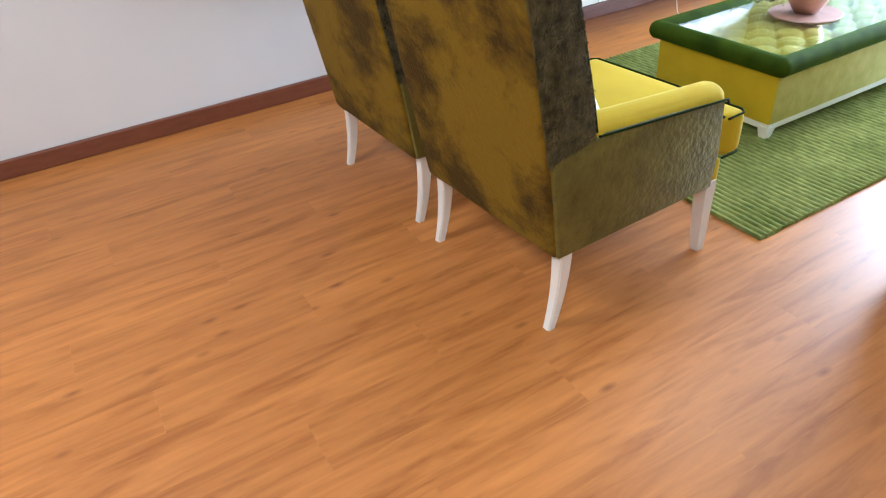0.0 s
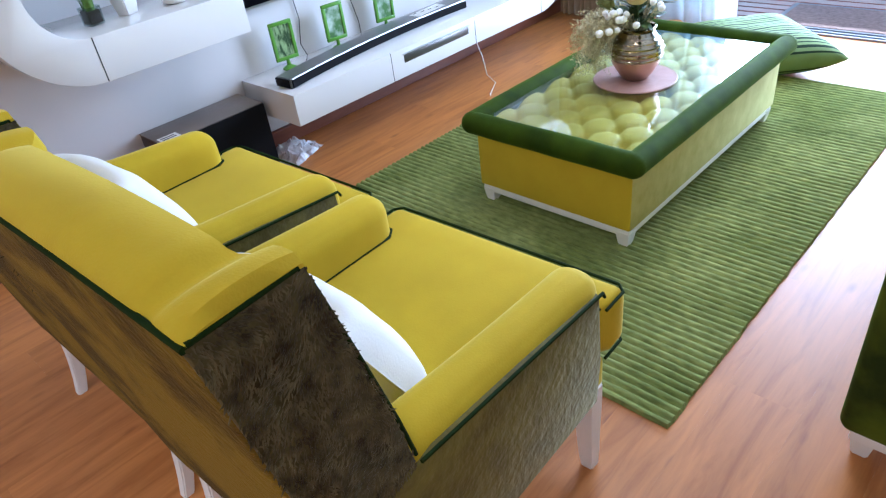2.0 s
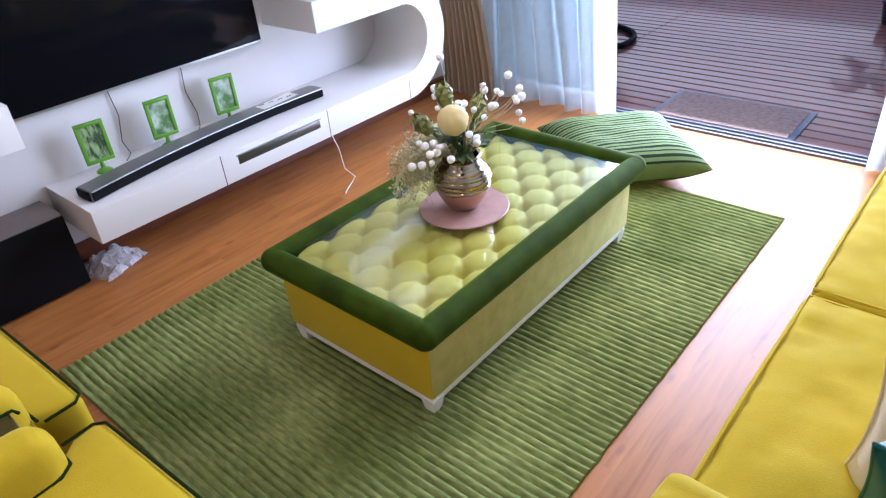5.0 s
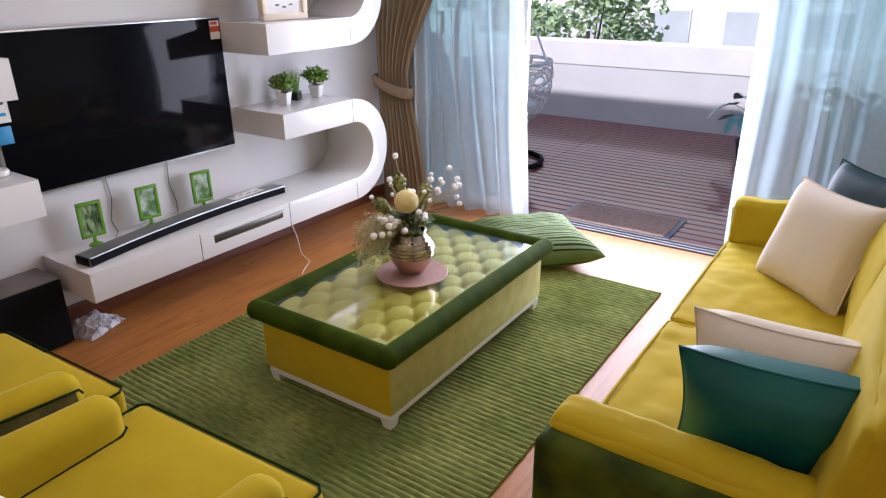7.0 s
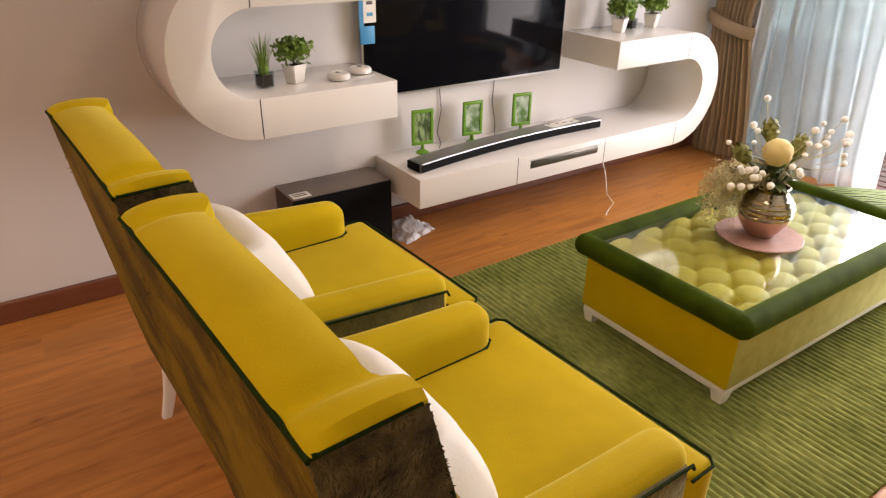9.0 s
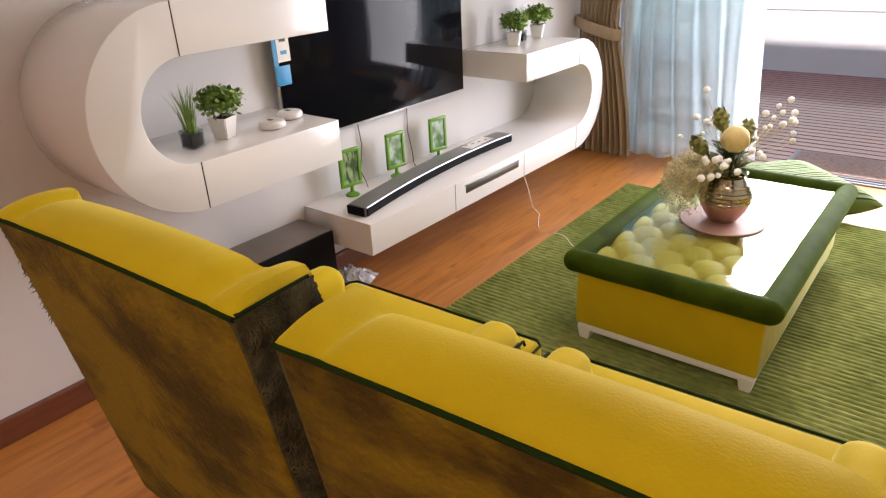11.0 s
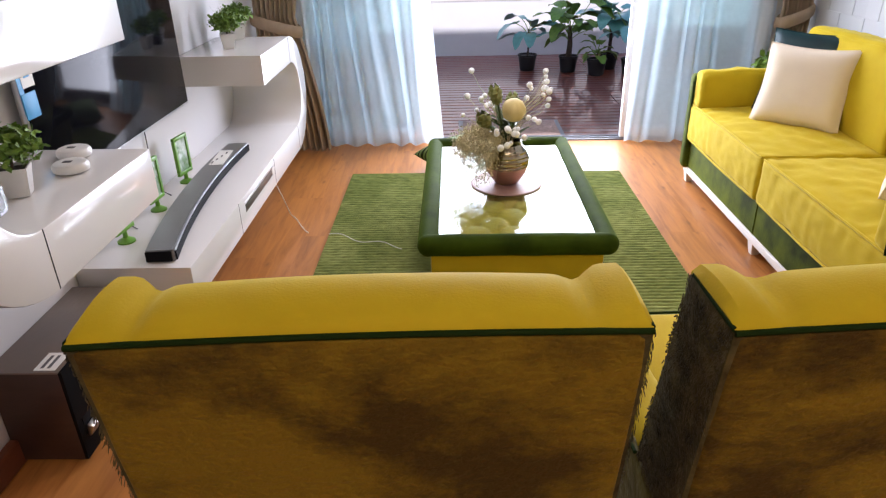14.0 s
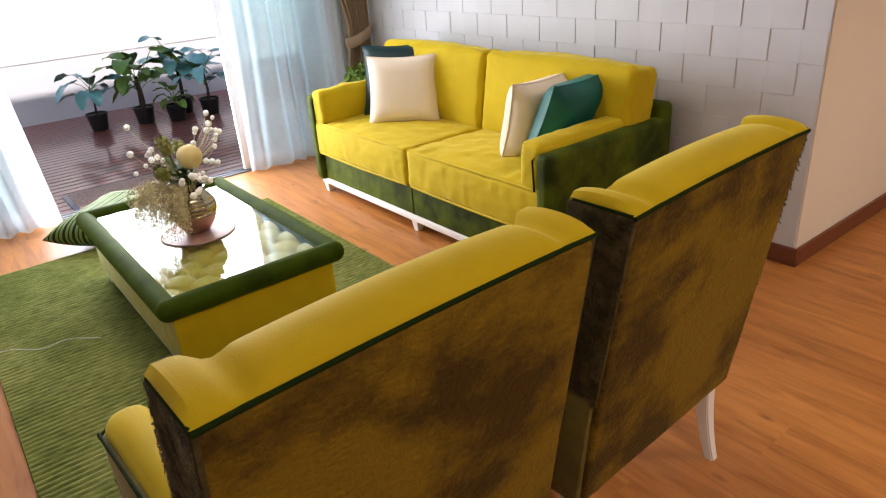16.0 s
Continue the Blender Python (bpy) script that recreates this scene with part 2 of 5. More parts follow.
DECK = stuff("deck_wood", (0.26, 0.062, 0.034), (0.13, 0.030, 0.018), 5, 0.34, bump=0.10, fine=50, stretch=(0.6, 9, 1), randomise=13, coat=0.6)
PARAPET = stuff("balcony_paint", (0.66, 0.67, 0.69), (0.60, 0.61, 0.63), 1.5, 0.8, bump=0.2)
LEDGE = stuff("ledge_paint", (0.8, 0.8, 0.79), None, 2, 0.7)
FRAME = stuff("door_frame_paint", (0.80, 0.81, 0.82), None, 5, 0.35, bump=0.03)
CREAMCLOTH = stuff("cream_cushion_cloth", (0.80, 0.70, 0.55), (0.74, 0.64, 0.50), 8, 0.8, bump=0.3, fine=200, sheen=0.2)
WHITECLOTH = stuff("white_cushion_cloth", (0.80, 0.78, 0.74), (0.74, 0.72, 0.68), 8, 0.85, bump=0.3, fine=200)
TEAL = stuff("teal_satin", (0.003, 0.140, 0.120), (0.002, 0.080, 0.075), 7, 0.5, bump=0.15, fine=120, sheen=0.1, sheen_tint=(0.1, 0.6, 0.55), spec=0.3)
DARKTEAL = stuff("dark_teal_satin", (0.003, 0.030, 0.034), (0.002, 0.018, 0.022), 7, 0.5, bump=0.15, fine=120, sheen=0.1, sheen_tint=(0.1, 0.5, 0.5), spec=0.3)
STRIPE_A = stuff("olive_stripe_velvet", (0.15, 0.20, 0.065), (0.10, 0.14, 0.04), 9, 0.75, sheen=0.15, sheen_tint=(0.5, 0.7, 0.3), spec=0.15)
STRIPE_B = stuff("dark_stripe_velvet", (0.012, 0.022, 0.008), None, 9, 0.8, sheen=0.06, sheen_tint=(0.3, 0.5, 0.3), spec=0.1)
BRONZE = stuff("bronze_glaze", (0.42, 0.36, 0.26), (0.30, 0.25, 0.17), 9, 0.12, metal=1.0, bump=0.05, fine=60)
COPPER = stuff("rose_metal", (0.56, 0.37, 0.29), (0.48, 0.30, 0.23), 20, 0.35, metal=0.85, bump=0.3, fine=150)
PLATEMAT = stuff("rose_woven_mat", (0.42, 0.25, 0.21), (0.34, 0.19, 0.16), 30, 0.5, bump=0.5, fine=160)
PETAL = stuff("cream_petal", (0.72, 0.60, 0.28), (0.62, 0.50, 0.20), 20, 0.7, bump=0.2, fine=120)
BUD = stuff("green_bud", (0.24, 0.25, 0.06), (0.14, 0.15, 0.035), 30, 0.6, bump=0.3)
LEAF = stuff("dark_leaf", (0.07, 0.11, 0.025), (0.04, 0.07, 0.015), 25, 0.5, bump=0.2)
COTTON = stuff("cotton", (0.90, 0.90, 0.89), (0.84, 0.84, 0.83), 60, 0.9, bump=0.5, fine=300)
COTTON.node_tree.nodes["Principled BSDF"].inputs["Subsurface Weight"].default_value = 0.6
COTTON.node_tree.nodes["Principled BSDF"].inputs["Subsurface Radius"].default_value = (0.02, 0.02, 0.02)
COTTON.node_tree.nodes["Principled BSDF"].inputs["Subsurface Scale"].default_value = 1.0
STRAW = stuff("dry_grass", (0.64, 0.57, 0.35), (0.48, 0.42, 0.23), 30, 0.8)
GRASSLEAF = stuff("fresh_leaf", (0.18, 0.31, 0.03), (0.08, 0.16, 0.016), 40, 0.55, bump=0.1)
TREELEAF = stuff("sunlit_leaf", (0.30, 0.42, 0.22), (0.22, 0.33, 0.15), 8, 0.6)
PADCLOTH = stuff("pale_chartreuse_pad", (0.58, 0.465, 0.085), (0.52, 0.40, 0.05), 9, 0.6, bump=0.15, fine=200, sheen=0.4, sheen_tint=(0.9, 0.85, 0.5), spec=0.25)
BLUELEAF = stuff("bluish_leaf", (0.22, 0.50, 0.46), (0.10, 0.30, 0.24), 12, 0.35, bump=0.2, coat=0.2)
SOIL = stuff("soil", (0.03, 0.02, 0.014), None, 60, 0.95, bump=0.8)
CERAMIC = stuff("white_ceramic", (0.80, 0.78, 0.75), None, 10, 0.3, bump=0.05)
POT_GAP_BLACK = stuff("pot_gap_black", (0.015, 0.015, 0.016), None, 10, 0.5)
LIME = stuff("lime_plastic", (0.13, 0.32, 0.03), (0.11, 0.28, 0.025), 8, 0.35, bump=0.03)
PHOTO = stuff("photo_print", (0.30, 0.42, 0.20), (0.05, 0.09, 0.04), 22, 0.25, bump=0.0, stretch=(1, 3, 1), sharp=0.1)
PHOTO_B = stuff("pale_photo_print", (0.50, 0.60, 0.50), (0.10, 0.20, 0.07), 16, 0.25, bump=0.0, sharp=0.12)
BLUE = stuff("blue_card", (0.03, 0.28, 0.55), None, 8, 0.5)
RED = stuff("red_card", (0.62, 0.07, 0.04), None, 8, 0.5)
PAPER = stuff("paper", (0.80, 0.78, 0.73), None, 8, 0.7)
INK = stuff("ink", (0.10, 0.09, 0.09), None, 8, 0.7)
SUBWOOD = stuff("dark_veneer", (0.055, 0.028, 0.02), (0.035, 0.018, 0.014), 8, 0.35, stretch=(1, 0.3, 4))
SUBTOP = stuff("taupe_veneer", (0.16, 0.125, 0.10), (0.13, 0.10, 0.085), 8, 0.35, stretch=(1, 0.3, 1))
WICKER = stuff("white_wicker", (0.86, 0.85, 0.83), None, 20, 0.55)
MATFIBRE = stuff("mat_fibre", (0.44, 0.30, 0.24), (0.27, 0.18, 0.145), 38, 0.95, bump=0.8, fine=200, sharp=0.2)
BAG = stuff("thin_plastic", (0.70, 0.72, 0.76), None, 8, 0.2, alpha=0.6, bump=0.1)
CORD = stuff("white_cord", (0.75, 0.72, 0.68), None, 8, 0.5)
BARK = stuff("bark", (0.09, 0.06, 0.04), (0.05, 0.035, 0.025), 20, 0.9, bump=0.6)
FACADE = stuff("facade_paint", (0.72, 0.72, 0.70), None, 0.8, 0.8)
WINDOWDARK = stuff("window_pane", (0.55, 0.60, 0.62), None, 1, 0.1)
LAWN = stuff("lawn", (0.06, 0.10, 0.03), (0.04, 0.07, 0.02), 0.6, 0.9)
IRON = stuff("track_metal", (0.25, 0.25, 0.26), None, 9, 0.4, metal=0.8)

# ---- building helpers ----


def part(name, bm, material, parent=None, label="", smooth=True):
    """Links a bmesh as one mesh object under a thing or a part."""
    me = bpy.data.meshes.new(name)
    bm.normal_update()
    bm.to_mesh(me)
    bm.free()
    me.materials.append(material)
    if smooth:
        me.polygons.foreach_set("use_smooth", [True] * len(me.polygons))
        me.set_sharp_from_angle(angle=radians(42))
    ob = new(name, me)
    ob.parent = parent
    if label:
        ob["label"] = label
    return ob


def thing(name, label, category, m=None, group="", kind=""):
    ob = new(name)
    ob.empty_display_size = 0.1
    if m is not None:
        ob.matrix_basis = m
    return tagged(ob, label, category, group, kind)


def slab(x0, x1, y0, y1, z0, z1, bevel=0.0, seg=2, bm=None):
    """A box between the given limits, its edges rounded."""
    own = bmesh.new()
    bmesh.ops.create_cube(own, size=1)
    for v in own.verts:
        v.co = Vector(((x0 + x1) / 2 + v.co.x * (x1 - x0), (y0 + y1) / 2 + v.co.y * (y1 - y0), (z0 + z1) / 2 + v.co.z * (z1 - z0)))
    if bevel:
        bmesh.ops.bevel(own, geom=own.edges[:], offset=bevel, segments=seg, profile=0.5, affect="EDGES", clamp_overlap=True)
    if bm is None:
        return own
    join(bm, own)
    return bm


def join(bm, other, m=None):
    if m is not None:
        bmesh.ops.transform(other, matrix=m, verts=other.verts)
    me = bpy.data.meshes.new("joined")
    other.to_mesh(me)
    other.free()
    bm.from_mesh(me)
    bpy.data.meshes.remove(me)
    return bm


def puff(sx, sy, sz, r, bulge=(0, 0, 0), n=8, wrinkle=0.0, seed=0.0):
    """An upholstered block about its middle: rounded edges, faces that swell, slight wrinkles."""
    half = (sx / 2, sy / 2, sz / 2)
    ticks = []
    for a in half:
        rr = min(r, a * 0.98)
        edge = [a - rr * (1 - math.sin(k * math.pi / 8)) for k in range(5)]
        inner = [-(a - rr) + 2 * (a - rr) * k / n for k in range(1, n)]
        ticks.append(sorted([-e for e in edge] + inner + edge))
    bm = bmesh.new()
    made = {}

    def vert(p):
        key = tuple(round(c, 5) for c in p)
        if key not in made:
            made[key] = bm.verts.new(p)
        return made[key]

    for ax in range(3):
        u, v = (ax + 1) % 3, (ax + 2) % 3
        for side in (-1, 1):
            for i in range(len(ticks[u]) - 1):
                for j in range(len(ticks[v]) - 1):
                    quad = []
                    for a, b in ((i, j), (i + 1, j), (i + 1, j + 1), (i, j + 1)):
                        p = [0, 0, 0]
                        p[ax], p[u], p[v] = side * half[ax], ticks[u][a], ticks[v][b]
                        quad.append(vert(p))
                    if side < 0:
                        quad.reverse()
                    try:
                        bm.faces.new(quad)
                    except ValueError:
                        pass
    for vtx in bm.verts:
        q = vtx.co.copy()
        inner = Vector([max(-(half[k] - min(r, half[k] * 0.98)), min(half[k] - min(r, half[k] * 0.98), q[k])) for k in range(3)])
        d = q - inner
        p = inner + d.normalized() * min(r, *(h * 0.98 for h in half)) if d.length > 1e-6 else q
        s = [q[k] / half[k] for k in range(3)]
        for k in range(3):
            a, b = s[(k + 1) % 3], s[(k + 2) % 3]
            p[k] += bulge[k] * s[k] * (1 - a * a) * (1 - b * b)
        if wrinkle:
            p += Vector((0, 0, 1)) * wrinkle * noise.noise(q * 14 + Vector((seed, seed, seed))) + d.normalized() * wrinkle * 0.5 * noise.noise(q * 25 + Vector((seed, 0, 0)))
        vtx.co = p
    return bm


def sweep(points, radius, seg=8, closed=False, taper=None, flat=1.0):
    """A round bar along points."""
    bm = bmesh.new()
    pts = [Vector(p) for p in points]
    n = len(pts)
    rings = []
    for i, p in enumerate(pts):
        a = pts[(i - 1) % n] if closed or i else p
        b = pts[(i + 1) % n] if closed or i < n - 1 else p
        d = (b - a).normalized()
        ref = Vector((0, 0, 1)) if abs(d.z) < 0.9 else Vector((1, 0, 0))
        s = d.cross(ref).normalized()
        t = s.cross(d)
        rad = radius * (taper[i] if taper else 1)
        rings.append([bm.verts.new(p + s * rad * math.cos(2 * math.pi * k / seg) + t * flat * rad * math.sin(2 * math.pi * k / seg)) for k in range(seg)])
    for i in range(n if closed else n - 1):
        r0, r1 = rings[i], rings[(i + 1) % n]
        for k in range(seg):
            bm.faces.new((r0[k], r0[(k + 1) % seg], r1[(k + 1) % seg], r1[k]))
    if not closed:
        bm.faces.new(rings[0][::-1]); bm.faces.new(rings[-1])
    bmesh.ops.recalc_face_normals(bm, faces=bm.faces)
    return bm


def turned(profile, seg=32):
    """A turned body from (radius, height) pairs."""
    bm = bmesh.new()
    rings = [[bm.verts.new((r * math.cos(2 * math.pi * k / seg), r * math.sin(2 * math.pi * k / seg), z)) for k in range(seg)] for r, z in profile]
    for r0, r1 in zip(rings, rings[1:]):
        for k in range(seg):
            bm.faces.new((r0[k], r0[(k + 1) % seg], r1[(k + 1) % seg], r1[k]))
    bm.faces.new(rings[0][::-1])
    if profile[-1][0] > 0.0015:
        bm.faces.new(rings[-1])
    bmesh.ops.recalc_face_normals(bm, faces=bm.faces)
    return bm


def prism(outline, x0, x1, bevel=0.0):
    """A (y, z) outline drawn out along x."""
    bm = bmesh.new()
    a = [bm.verts.new((x0, y, z)) for y, z in outline]
    b = [bm.verts.new((x1, y, z)) for y, z in outline]
    bm.faces.new(a); bm.faces.new(b[::-1])
    for i in range(len(outline)):
        j = (i + 1) % len(outline)
        bm.faces.new((a[i], b[i], b[j], a[j]))
    bmesh.ops.recalc_face_normals(bm, faces=bm.faces)
    if bevel:
        rim = [e for e in bm.edges if abs(e.verts[0].co.x - e.verts[1].co.x) < 1e-6]
        bmesh.ops.bevel(bm, geom=rim, offset=bevel, segments=2, profile=0.5, affect="EDGES", clamp_overlap=True)
    return bm


def taper_leg(top, foot, height, lean=(0, 0), bend=0.0, n=6):
    """A square leg that tapers from top to foot, with its top at z=height and its foot at z=0."""
    bm = bmesh.new()
    rings = []
    for i in range(n + 1):
        f = i / n
        w = (foot + (top - foot) * f) / 2
        cx, cy = lean[0] * (1 - f) ** 2, lean[1] * (1 - f) ** 2
        rings.append([bm.verts.new((cx + sx * w, cy + sy * w, height * f)) for sx, sy in ((-1, -1), (1, -1), (1, 1), (-1, 1))])
    for r0, r1 in zip(rings, rings[1:]):
        for k in range(4):
            bm.faces.new((r0[k], r0[(k + 1) % 4], r1[(k + 1) % 4], r1[k]))
    bm.faces.new(rings[0][::-1]); bm.faces.new(rings[-1])
    bmesh.ops.bevel(bm, geom=[e for e in bm.edges if abs(e.verts[0].co.z - e.verts[1].co.z) > 0.001], offset=0.004, segments=2, affect="EDGES")
    return bm


def structure(name, bm, material, smooth=False):
    return tagged(part(name, bm, material, None, "", smooth), kind="structure")


# ---- the room ----
WX, SX, DY, CY, H = 0.24, 4.05, 2.5, -1.1, 2.65
structure("wall_west", slab(WX - 0.2, WX, -5.2, DY + 0.15, -0.05, H), WALL)
structure("wall_east", slab(SX + 0.004, SX + 0.25, CY - 0.006, DY + 0.15, -0.05, H), CREAM_WALL)
structure("wall_passage", slab(SX + 0.25, 7.2, CY - 0.006, CY + 0.2, -0.05, H), CREAM_WALL)
structure("wall_far_east", slab(7.2, 7.4, -5.2, CY + 0.2, -0.05, H), WALL)
structure("wall_south", slab(WX - 0.2, 7.4, -5.4, -5.2, -0.05, H), WALL)
structure("ceiling", slab(WX - 0.2, 7.4, -5.4, DY + 0.15, H, H + 0.15), CEIL)
structure("subfloor", slab(WX - 0.2, 7.4, -5.4, DY + 0.15, -0.2, -0.012), WALL)
# the door wall: a header and two narrow piers
OX0, OX1, OZ = 0.5, 3.75, 2.25
bm = slab(WX, OX0, DY, DY + 0.15, -0.05, H)
slab(OX1, SX + 0.004, DY, DY + 0.15, -0.05, H, bm=bm)
slab(OX0, OX1, DY, DY + 0.15, OZ, H, bm=bm)
structure("wall_north", bm, WALL)


def skirting(name, x0, x1, y0, y1):
    return structure(name, slab(x0, x1, y0, y1, 0.0, 0.092, 0.006), SKIRT)


skirting("baseboard_west", WX, WX + 0.030, -5.2, DY)
skirting("baseboard_south", WX + 0.030, 7.2, -5.2, -5.182)
skirting("baseboard_passage", SX + 0.004, 7.2, CY - 0.024, CY - 0.006)
skirting("baseboard_east", SX - 0.014, SX + 0.004, CY - 0.024, DY)

# ---- balcony ----
BY = 6.1
# Slab coloured black so the gaps between deck boards read as shaded.
structure("balcony_slab", slab(-2.2, 5.2, DY + 0.15, BY + 0.2, -0.3, -0.06), POT_GAP_BLACK)
# Unseen wall overhead, added to shade the deck but leave the ledge sunlit.
structure("unseen_sun_block", slab(-8.0, 12.0, DY - 0.3, DY + 0.15, H + 0.152, 4.8), LEDGE)
structure("parapet_wall", slab(-2.2, 5.2, BY, BY + 0.16, -0.06, 0.62), PARAPET)
structure("parapet_ledge", slab(-2.2, 5.2, BY - 0.006, BY + 0.3, 0.622, 0.90, 0.01), LEDGE)
structure("balcony_wall_west", slab(-2.4, -2.2, DY + 0.15, BY + 0.2, -0.3, 2.6), LEDGE)
structure("balcony_wall_east", slab(5.2, 5.4, DY + 0.15, BY + 0.2, -0.3, 2.6), LEDGE)
structure("balcony_wall_inner", slab(-2.2, WX - 0.2, DY, DY + 0.15, -0.3, 2.6), LEDGE)
structure("balcony_wall_outer", slab(SX + 0.25, 5.2, DY, DY + 0.15, -0.3, 2.6), LEDGE)

# ---- wall unit, lacquered ribbons in two pieces ----
FX = 0.667


def ribbon(cy, cz, ro, ri, ends, way):
    """The (y, z) outline of a C: two arms that end at y=ends[0] (below) and ends[1] (above), joined by a half ring at cy."""
    n = 28
    out = [(ends[0], cz - ro)]
    out += [(cy + way * ro * math.sin(math.pi * k / n), cz - ro * math.cos(math.pi * k / n)) for k in range(n + 1)]
    out += [(ends[1], cz + ro), (ends[1], cz + ri)]
    out += [(cy + way * ri * math.sin(math.pi * k / n), cz + ri * math.cos(math.pi * k / n)) for k in range(n + 1)]
    out += [(ends[0], cz - ri)]
    return out


def seam(parent, y, z0, z1):
    part("door_gap", slab(FX - 0.001, FX + 0.0006, y - 0.0018, y + 0.0018, z0, z1), BLACK, parent, "thin dark gap")


left_unit = thing("wall_shelf", "glossy white lacquered C-shaped wall shelf with rounded end", "shelf", pose(0, 0, 0), "wall unit")
part("body", prism(ribbon(-0.978, 1.044, 0.325, 0.165, (-0.372, -0.372), -1), WX, FX, 0.004), GLOSSWHITE, left_unit)
for z0, z1 in ((0.722, 0.879), (1.211, 1.369)):
    seam(left_unit, -0.982, z0, z1)
low_unit = thing("tv_console", "glossy white floating TV console curving up into a shelf", "tv console", pose(0, 0, 0), "wall unit")
part("body", prism(ribbon(1.6, 0.583, 0.335, 0.187, (-0.257, 1.005), 1), WX, FX, 0.004), GLOSSWHITE, low_unit)
for y, z0, z1 in ((0.345, 0.25, 0.395), (0.985, 0.25, 0.395), (1.6, 0.25, 0.395), (1.6, 0.772, 0.917)):
    seam(low_unit, y, z0, z1)
part("drawer_slot", slab(FX - 0.03, FX + 0.0012, 0.43, 0.93, 0.318, 0.362, 0.004), DARKMETAL, low_unit, "recessed grey drawer slot")
part("slot_trim", slab(FX - 0.02, FX + 0.004, 0.425, 0.935, 0.362, 0.368), SILVER, low_unit)
up_unit = thing("wall_shelf", "glossy white lacquered upper wall shelf with rounded end", "shelf", pose(0, 0, 0), "wall unit")
part("body", prism(ribbon(1.62, 1.575, 0.325, 0.16, (0.945, 0.945), 1), WX, FX, 0.004), GLOSSWHITE, up_unit)
for z0, z1 in ((1.257, 1.41), (1.74, 1.893)):
    seam(up_unit, 1.62, z0, z1)

tv = thing("television", "large flat black television with thin silver bezel on the wall", "television", pose(0, 0, 0))
part("housing", slab(WX + 0.02, 0.283, -0.335, 0.955, 0.702, 1.445, 0.006), SILVER, tv, "silver bezel")
part("screen", slab(0.280, 0.2865, -0.326, 0.946, 0.714, 1.437, 0.001), SCREEN, tv, "glossy black screen")
part("wall_mount", slab(WX, WX + 0.02, 0.1, 0.5, 0.9, 1.2), BLACK, tv)

# ---- coffee table ----
TX0, TX1, TY0, TY1 = 1.525, 2.21, -0.01, 1.26
table = thing("coffee_table", "chartreuse upholstered coffee table with moss green roll edge and glass top", "coffee table", pose(0, 0, 0))
part("end_panel", slab(TX0, TX1, TY0, TY0 + 0.03, 0.085, 0.34, 0.008), YELLOW, table)
part("end_panel", slab(TX0, TX1, TY1 - 0.03, TY1, 0.085, 0.34, 0.008), YELLOW, table)
part("side_panel", slab(TX1 - 0.03, TX1 + 0.002, TY0 + 0.004, TY1 - 0.004, 0.086, 0.34, 0.008), YELLOW_SIDE, table, "embossed pale chartreuse side")
part("side_panel", slab(TX0 - 0.002, TX0 + 0.03, TY0 + 0.004, TY1 - 0.004, 0.086, 0.34, 0.008), YELLOW_SIDE, table, "embossed pale chartreuse side")


def roll_edge(a, b, r=0.044):
    n = 24
    pts = [Vector(a) + (Vector(b) - Vector(a)) * k / n for k in range(n + 1)]
    tp = [1.0] * (n + 1)
    bm = sweep(pts, r, 18, taper=tp)
    for v in bm.verts:
        v.co += Vector((0, 0, 0.0022 * noise.noise(v.co * 9)))
    return bm


RX0, RX1, RY0, RY1, RZ = TX0 - 0.008, TX1 + 0.008, TY0 - 0.008, TY1 + 0.008, 0.359
for a, b in (((RX0, RY0), (RX1, RY0)), ((RX0, RY1), (RX1, RY1)), ((RX0, RY0), (RX0, RY1)), ((RX1, RY0), (RX1, RY1))):
    part("roll_edge", roll_edge((*a, RZ), (*b, RZ)), GREEN, table, "moss green velvet roll edge")
for x in (RX0, RX1):
    for y in (RY0, RY1):
        bm = bmesh.new()
        bmesh.ops.create_uvsphere(bm, u_segments=18, v_segments=12, radius=0.0445, matrix=Matrix.Translation((x, y, RZ)))
        part("roll_corner", bm, GREEN, table, "moss green velvet corner")


def tufted():
    """A deep-buttoned pad under the glass."""
    x0, x1, y0, y1 = TX0 + 0.03, TX1 - 0.03, TY0 + 0.03, TY1 - 0.03
    nx, ny = 110, 220
    bm = bmesh.new()
    px, py = (x1 - x0) / 4.0, (y1 - y0) / 6.5
    grid = []
    for j in range(ny + 1):
        row = []
        for i in range(nx + 1):
            x, y = x0 + (x1 - x0) * i / nx, y0 + (y1 - y0) * j / ny
            u, v = (x - x0) / px, (y - y0) / py
            a, b = u + v, u - v
            h = abs(math.sin(math.pi * a)) * abs(math.sin(math.pi * b))
            da, db = a - round(a), b - round(b)
            ridge = math.exp(-min(da * da, db * db) / 0.006)
            z = 0.354 + 0.009 * h - 0.005 * ridge - 0.036 * math.exp(-(da * da + db * db) / 0.03)
            row.append(bm.verts.new((x, y, z)))
        grid.append(row)
    for j in range(ny):
        for i in range(nx):
            bm.faces.new((grid[j][i], grid[j][i + 1], grid[j + 1][i + 1], grid[j + 1][i]))
    return bm


